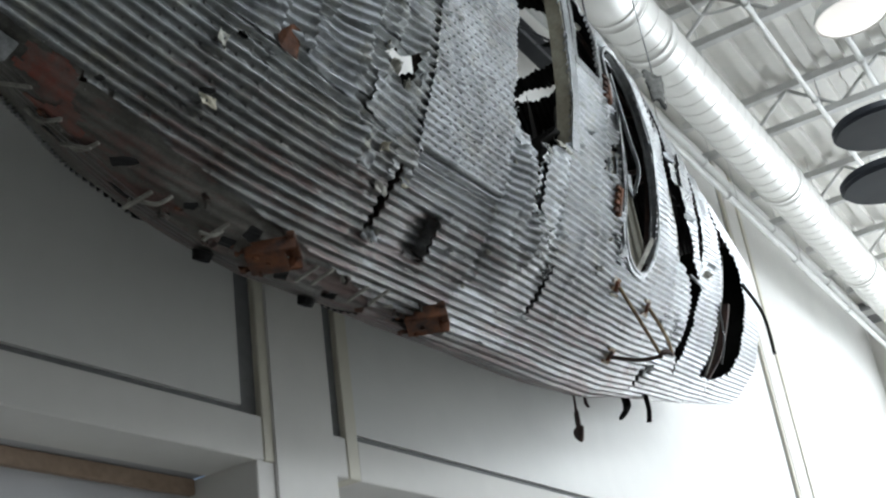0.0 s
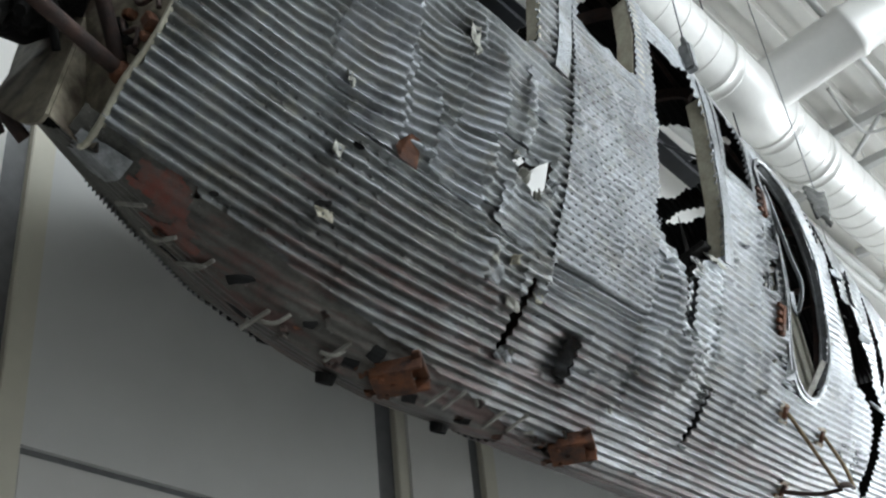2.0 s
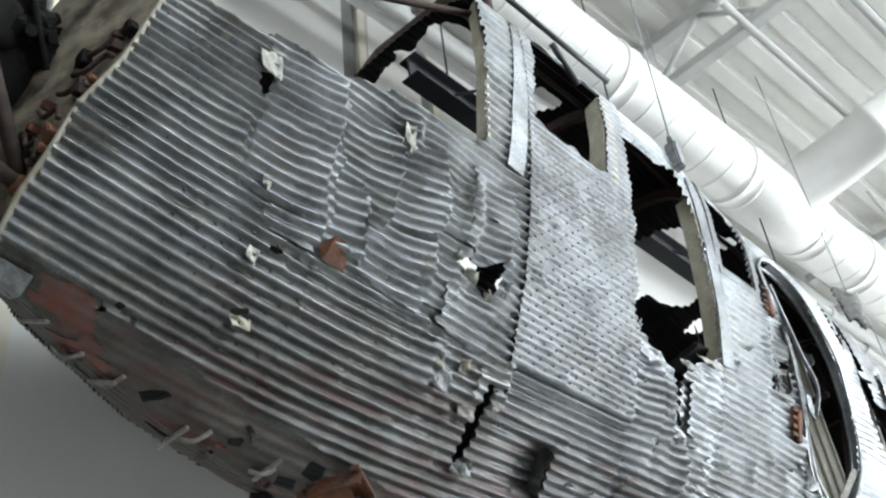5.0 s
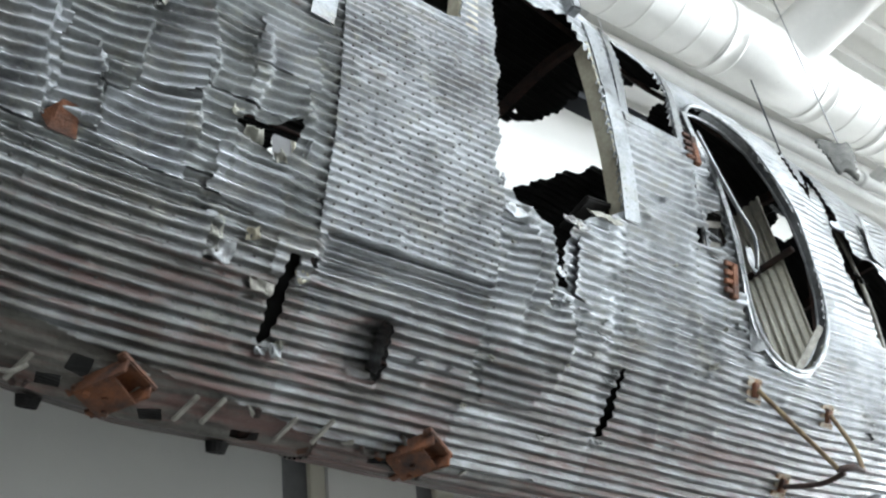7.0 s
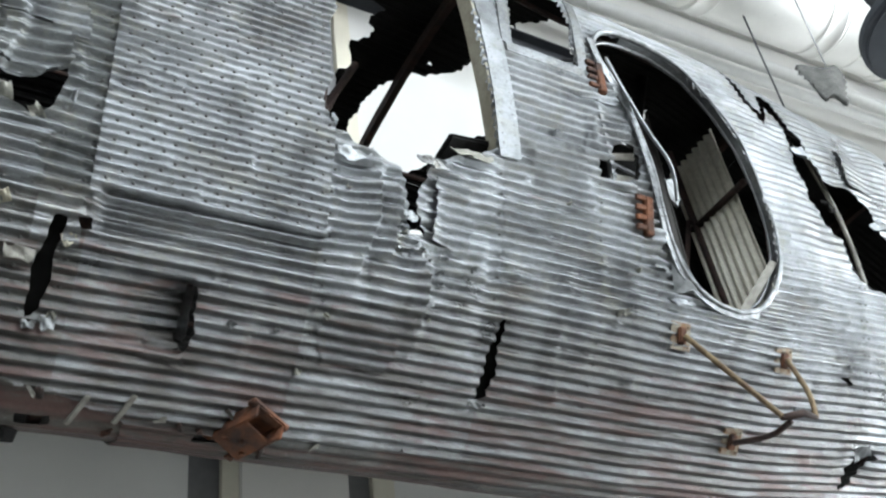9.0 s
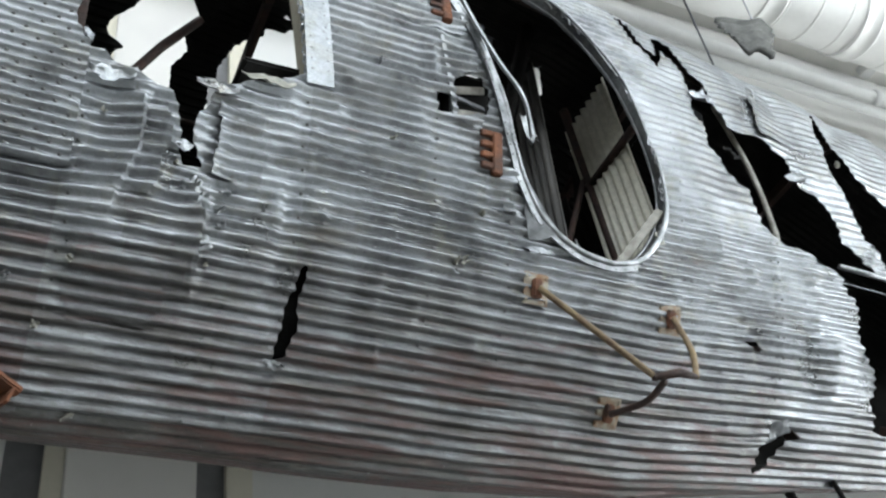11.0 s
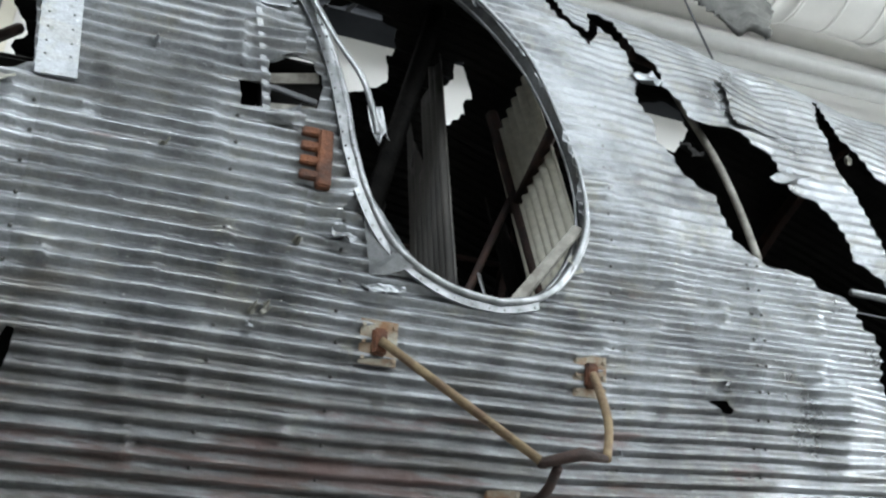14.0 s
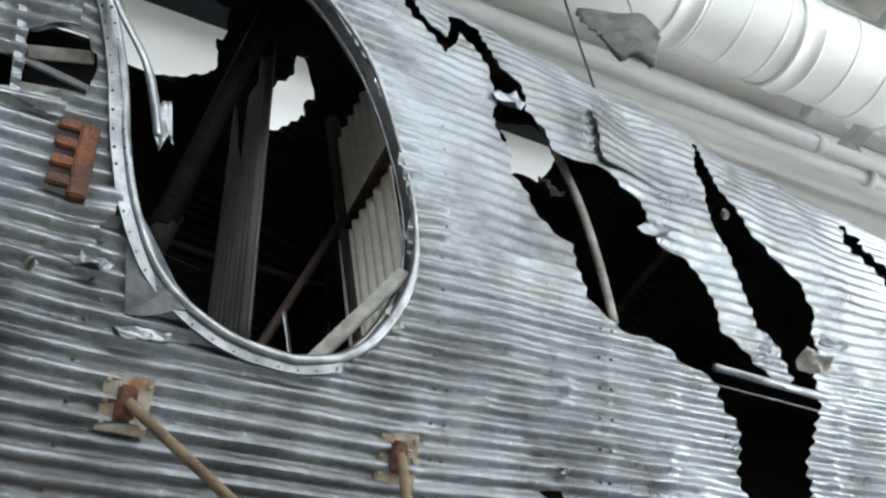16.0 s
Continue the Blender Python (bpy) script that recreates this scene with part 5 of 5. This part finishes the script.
for a, b in ((0, 2.3), (1, 3.0), (2, 3.8)):
    pts = [EX @ Vector((.4 * math.cos(b), .4 * math.sin(b), -.15 + .1 * a)), EX @ Vector((.5 * math.cos(b + .3), .5 * math.sin(b + .3), .08)), EX @ Vector((.34 * math.cos(b + .5), .34 * math.sin(b + .5), .22))]
    eng(tube("intake_pipe", bent(pts), .032, M_ENGINE, None, seg=10))
for k in range(6):
    pts = [EX @ Vector((.1 * math.cos(k), .2 * math.sin(k), .3)), EX @ Vector((.25 * math.cos(k + .4), .28 * math.sin(k + .2), .4)), EX @ Vector((.3 * math.cos(k + 1), .3 * math.sin(k + 1), .22))]
    eng(tube("ignition_lead", bent(pts), .006, M_ENGINE, None, seg=5))
for ex, ey, ez, er, el, et in ((-1.62, .34, 4.36, .13, .16, 20), (-1.70, .24, 4.22, .10, .2, 60), (-1.66, .42, 4.12, .12, .2, -30), (-1.78, .34, 4.40, .12, .2, 85), (-1.74, .46, 4.02, .09, .14, 10)):
    eng(lathe("accessory_drum", [(0, -el / 2), (er * .7, -el / 2), (er, -el / 2 + .02), (er, -.02), (er * .9, -.01), (er * .9, .01), (er, .02), (er, el / 2 - .02), (er * .6, el / 2), (er * .35, el / 2 + .05), (0, el / 2 + .05)],
             M_ENGINE, m=Matrix.Translation((ex, ey, ez)) @ pose(0, 0, 0, et, et * .7, 0), seg=22))
for k, (ex, ey, ez, er) in enumerate(((-1.60, .24, 4.30, .13), (-1.72, .30, 4.04, .16), (-1.84, .36, 4.28, .20), (-1.62, .40, 4.60, .11), (-1.74, .30, 3.90, .09), (-1.88, .30, 4.06, .13), (-1.55, .30, 4.40, .09))):
    bm = bmesh.new()
    bmesh.ops.create_icosphere(bm, subdivisions=4, radius=er)
    for q in bm.verts:
        w = q.co / er
        g = .5 + .5 * math.sin(w.x * 7 + k) * math.sin(w.y * 9 + 2 * k) * math.sin(w.z * 8)
        q.co = Vector((round(q.co.x * 22 / er * .14) / 22 / .14 * er * .5 + q.co.x * .5, q.co.y, round(q.co.z * 30) / 30 * .5 + q.co.z * .5)) * (.80 + .34 * g) + Vector((ex, ey, ez))
    eng(part("casting", bm, M_ENGINE, None, "lumpy oily black casting"))
    for j in range(5):
        d = Vector((random.uniform(-1, 1), random.uniform(-1, .2), random.uniform(-1, 1))).normalized()
        c = Vector((ex, ey, ez)) + d * er * .95
        bm = bmesh.new()
        bmesh.ops.create_cone(bm, cap_ends=True, segments=10, radius1=.028, radius2=.018, depth=.07, matrix=Matrix.Translation(c) @ d.to_track_quat("Z", "Y").to_matrix().to_4x4())
        eng(part("stud", bm, M_ENGINE, None))
    c = Vector((ex, ey - er * .9, ez))
    eng(tube("oil_pipe", bent([c + Vector((-.12, .02, .12)), c + Vector((-.03, -.03, .03)), c + Vector((.03, .0, -.06)), c + Vector((.10, .06, -.14))]), .012, M_ENGINE, None, seg=7))
N1, N2, N3, N4 = (-1.50, .19, 3.71), (-1.34, .08, 4.55), (-1.45, .75, 3.85), (-1.32, .8, 4.75)
for a, b in ((N1, (-1.90, .14, 3.78)), (N1, (-1.80, .10, 4.30)), (N2, (-1.80, .10, 4.31)), ((-1.30, .16, 4.86), (-1.80, .22, 4.52)), (N3, (-1.95, .72, 4.20)),
             ((-1.55, .72, 3.80), (-1.9, .5, 4.05)), (N4, (-1.85, .7, 4.55)), ((-1.90, .14, 3.78), (-1.80, .10, 4.31)), ((-1.80, .10, 4.31), (-1.86, .3, 4.62)), ((-1.86, .3, 4.62), (-1.85, .7, 4.55)),
             ((-1.95, .72, 4.20), (-1.90, .14, 3.78))):
    eng(tube("bearer_tube", [a, b], .022, M_RUST_DARK, None, seg=9, label="rusty steel bearer tube"))
for q in (N1, N2):
    bm = bmesh.new()
    bmesh.ops.create_uvsphere(bm, u_segments=10, v_segments=8, radius=.034, matrix=Matrix.Translation(q))
    eng(part("bearer_joint", bm, M_RUST, None))

# scraps that hang under the belly
def hanging(x, s, pts, r, material):
    m = axes_at(x, s, 0)
    base = m.translation
    return tube("hanging_scrap", bent([base + Vector(q) for q in pts]), r, material, fuselage, seg=8, squash=.35)


hanging(2.62, -.62, [(0, 0, .02), (.01, .01, -.10), (-.02, .0, -.20), (.0, .02, -.24)], [.015] * 8 + [.03] * 8 + [.06] * 9, M_RUST_DARK)
hanging(2.70, -.58, [(0, 0, .02), (.0, .0, -.04), (.02, .0, -.06)], .02, M_RUST_DARK)
hanging(3.45, -.55, [(0, 0, .03), (.02, 0, -.06), (-.03, .02, -.12)], .05, M_INSIDE)
hanging(3.62, -.45, [(0, 0, .03), (.02, 0, -.08), (.03, .02, -.16)], .03, M_INSIDE)
for x in (-.55, .0):
    m = axes_at(x, -.60, .0)
    bm = bmesh.new()
    bmesh.ops.create_cone(bm, cap_ends=True, segments=14, radius1=.035, radius2=.028, depth=.03, matrix=m @ pose(0, 0, .012))
    part("drain_boss", bm, M_ENGINE, fuselage)

# ---- the suspension: black beam over the hull, cables and clamps ----
beam = thing("suspension_beam", "long black painted steel beam above the wreck", "beam")
def on_beam(x):
    return Vector((x, .30 + .065 * x, 5.50 + .06 * x))
bm = bmesh.new()
d = (on_beam(4.8) - on_beam(.12))
mb = d.to_track_quat("X", "Z").to_matrix().to_4x4()
mb.translation = on_beam(2.46)
L = d.length / 2
add_box(bm, (-L, -.05, .055), (L, .05, .065), .002, mb)
add_box(bm, (-L, -.05, -.065), (L, .05, -.055), .002, mb)
add_box(bm, (-L, -.006, -.055), (L, .006, .055), 0, mb)
part("channel", bm, M_BEAM, beam)
for x in (.4, 2.0, 3.9):
    p = on_beam(x)
    tube("hanger_rod", [p + Vector((0, 0, .06)), (p.x, p.y, 8.3)], .006, M_BEAM, beam, seg=6)
for x in (.4, 2.2, 3.9):
    p = on_beam(x)
    q, n = hull(x, 1.78)
    tube("sling", [p, Vector(q)], .008, M_BEAM, beam, seg=6)
cable = thing("suspension_cable", "thin steel cable with a clamp on the roof edge", "cable")
c0 = Vector((1.19, -.27, 5.17))
tube("wire", [c0 + Vector((0, 0, .05)), (1.55, -.15, 8.3)], .004, M_BARE, cable, seg=6)
bm = bmesh.new()
add_box(bm, (-.025, -.03, -.09), (.025, .03, .07), .008, Matrix.Translation(c0))
add_box(bm, (-.012, -.012, .06), (.012, .012, .12), .004, Matrix.Translation(c0))
part("clamp", bm, M_BARE, cable)
cable2 = thing("suspension_cable", "thin steel cable rising from the torn roof", "cable")
tube("wire", [(3.70, .1, 5.55), (4.05, .25, 8.3)], .004, M_BARE, cable2, seg=6)
chain = thing("suspension_chain", "steel chain at the engine bearer", "chain")
for k in range(26):
    bm = bmesh.new()
    rl = [Vector((.014 * math.cos(a), 0, .022 * math.sin(a))) for a in [i * math.pi / 6 for i in range(12)]]
    mm = Matrix.Translation((-1.78, .22, 4.58 + k * .038)) @ pose(0, 0, 0, 0, 0, 90 * (k % 2))
    vv, fc = tube_geo([mm @ q for q in rl], .004, 6, True)
    bm.free()
    mesh_ob("link", vv, fc, M_BARE, chain)
tube("wire", [(-1.78, .22, 5.55), (-1.78, .22, 8.3)], .004, M_BARE, chain, seg=6)

# ---- under the ceiling ----
duct = thing("ventilation_duct", "long pale spiral-seamed round ventilation duct", "duct")
DY, DZ, DR = .52, 7.15, .245
v, f = [], []
seg = 40
rows = []
for i in range(96):
    x = -3 + .22 * i
    rows += [(x, 0), (x + .008, 0), (x + .192, 0), (x + .200, 0), (x + .204, .005), (x + .214, .005)]
for x, dr in rows:
    for k in range(seg):
        a = 2 * math.pi * k / seg
        v.append((x + .05 * math.sin(a), DY + (DR + dr) * math.cos(a), DZ + (DR + dr) * math.sin(a)))
f = [(i * seg + k, i * seg + (k + 1) % seg, (i + 1) * seg + (k + 1) % seg, (i + 1) * seg + k) for i in range(len(rows) - 1) for k in range(seg)]
mesh_ob("duct_pipe", v, f, M_DUCT, duct, smooth=True).data.set_sharp_from_angle(angle=radians(25))
for x in (-1.0, 2.2, 3.62, 4.55, 5.25, 9.0, 12.5):
    prof = [(DR + .002, -.07), (DR + .016, -.068), (DR + .016, -.055), (DR + .009, -.05), (DR + .009, .05), (DR + .016, .055), (DR + .016, .068), (DR + .002, .07)]
    lathe("duct_collar", prof, M_DUCT, duct, Matrix.Translation((x, DY, DZ)) @ pose(0, 0, 0, 0, 90, 0))
lathe("duct_sleeve", [(DR + .004, -.42), (DR + .010, -.41), (DR + .010, .41), (DR + .004, .42)], M_DUCT, duct, Matrix.Translation((4.1, DY, DZ)) @ pose(0, 0, 0, 0, 90, 0))
lathe("branch_duct", [(.21, 0), (.21, .7), (.225, .71), (.225, .76), (.21, .77), (.21, 3.2), (.0, 3.2)], M_DUCT, duct, Matrix.Translation((4.25, DY - .15, DZ + .08)) @ pose(0, 0, 0, 72, 0, 14))
for x in (-1.5, 3.0, 7.0, 11, 15):
    tube("duct_hanger", [(x, DY, DZ + .24), (x, DY, 8.3)], .006, M_STEEL_WHITE, duct, seg=6)

def truss(x, z=7.75):
    t = thing("roof_truss", "greyish white steel roof truss", "truss", "roof trusses")
    box("bottom_chord", (x - .05, -11.5, z - .05), (x + .05, 1.4, z + .03), M_STEEL_WHITE, t, .006)
    box("top_chord", (x - .05, -11.5, 8.16), (x + .05, 1.4, 8.25), M_STEEL_WHITE, t, .006)
    for k in range(12):
        y = 1.2 - k * 1.05
        a, b = ((x, y, 8.17), (x, y - .52, z)), ((x, y - .52, z), (x, y - 1.05, 8.17))
        for q in (a, b):
            tube("web_bar", q, .022, M_STEEL_WHITE, t, seg=6)
    return t


for x in (3.1, 6.6, 8.9, 11.4, 14.0, 16.4, -4.0, -8.0):
    truss(x)
for y, z, r in ((-.18, 7.7, .028), (.95, 7.62, .045), (1.18, 7.5, .05), (-.75, 7.95, .035), (1.0, 7.0, .035)):
    pipe = thing("ceiling_pipe", "white painted pipe under the ceiling", "pipe", "ceiling pipes")
    tube("pipe", [(-6, y, z), (17.5, y, z)], r, M_STEEL_WHITE, pipe, seg=12)
    for x in (3.1, 6.6, 8.9, 11.4, 14.0):
        lathe("pipe_collar", [(r + .003, -.03), (r + .014, -.025), (r + .014, .025), (r + .003, .03)], M_STEEL_WHITE, pipe, Matrix.Translation((x - .4, y, z)) @ pose(0, 0, 0, 0, 90, 0), 16)
        tube("pipe_hanger", [(x, y, z + r), (x, y, 8.3)], .006, M_STEEL_WHITE, pipe, seg=5)
conduit = thing("cable_conduit", "thin white conduit with a bend", "conduit")
tube("conduit", bent([(5.9, .35, 8.2), (6.3, .33, 8.0), (6.5, .2, 7.95), (6.6, -.6, 7.95), (6.6, -2.5, 7.95)]), .016, M_STEEL_WHITE, conduit, seg=8)

def pendant(x, y, z):
    t = thing("pendant_lamp", "white enamel dome pendant lamp, lit", "lamp", "pendant lamps", (x, y, z))
    for ob in (lathe("shade", [(.30, 0), (.31, .015), (.28, .09), (.20, .17), (.09, .22), (.07, .32), (.0, .33)], M_ENAMEL, t),
               lathe("lens", [(.0, -.035), (.14, -.03), (.24, -.012), (.29, .01)], M_LENS, t)):
        pass
    tube("stem", [(0, 0, .32), (0, 0, 8.3 - z)], .012, M_STEEL_WHITE, t, seg=8)
    return t


pendant(5.75, -1.05, 6.85)
pendant(10.2, -1.6, 7.0)

# a seaplane hung nearby: two wing tips and the float under them
plane = thing("hanging_biplane", "dark slate biplane wings with a grey-green float, hung from the ceiling", "aircraft")
def wing(z, tip, length, chord, turn, name="wing"):
    n = 26
    outline = []
    for i in range(n):
        a = -math.pi / 2 + math.pi * i / (n - 1)
        outline.append((chord * .55 - chord * .55 * math.cos(a) , chord / 2 * math.sin(a)))
    outline = [(u, w) for u, w in outline] + [(length, chord / 2), (length, -chord / 2)]
    bm = bmesh.new()
    mm = Matrix.Translation((tip[0], tip[1], z)) @ pose(0, 0, 0, 0, 0, turn)
    fc = bm.faces.new([bm.verts.new(mm @ Vector((u, w, 0))) for u, w in outline])
    r = bmesh.ops.extrude_face_region(bm, geom=[fc])
    bmesh.ops.translate(bm, verts=[q for q in r["geom"] if isinstance(q, bmesh.types.BMVert)], vec=(0, 0, .05))
    bmesh.ops.bevel(bm, geom=[e for e in bm.edges if abs(e.verts[0].co.z - e.verts[1].co.z) < .001], offset=.014, segments=3, affect="EDGES")
    return part(name, bm, M_WING, plane)


TURN = -60
wing(3.70, (1.80, -1.14), 3.0, .42, TURN, "lower_wing")
wing(4.02, (1.92, -1.16), 3.0, .42, TURN, "upper_wing")
mm = Matrix.Translation((2.0, -1.42, 3.50)) @ pose(0, 0, 0, 0, 90, -25)
lathe("float", [(0, -.02), (.035, 0), (.06, .08), (.085, .3), (.09, .6), (.06, 1.0), (0, 1.1)], M_FLOAT, plane, mm, 20)
for u in (.25, .5):
    a = Vector((2.0, -1.42, 3.53)) + Vector((math.cos(radians(-25)) * u, math.sin(radians(-25)) * u, 0))
    tube("strut", [a, a + Vector((.03, .05, .19))], .014, M_FLOAT, plane, seg=8)
for u in (.8, 1.6):
    a = Vector((1.80 + math.cos(radians(TURN)) * u, -1.14 + math.sin(radians(TURN)) * u, 3.74))
    tube("strut", [a, a + Vector((.1, 0, .29))], .014, M_FLOAT, plane, seg=8)
    tube("hanger_wire", [a + Vector((.1, 0, .32)), (a.x + .1, a.y, 8.3)], .003, M_BARE, plane, seg=5)
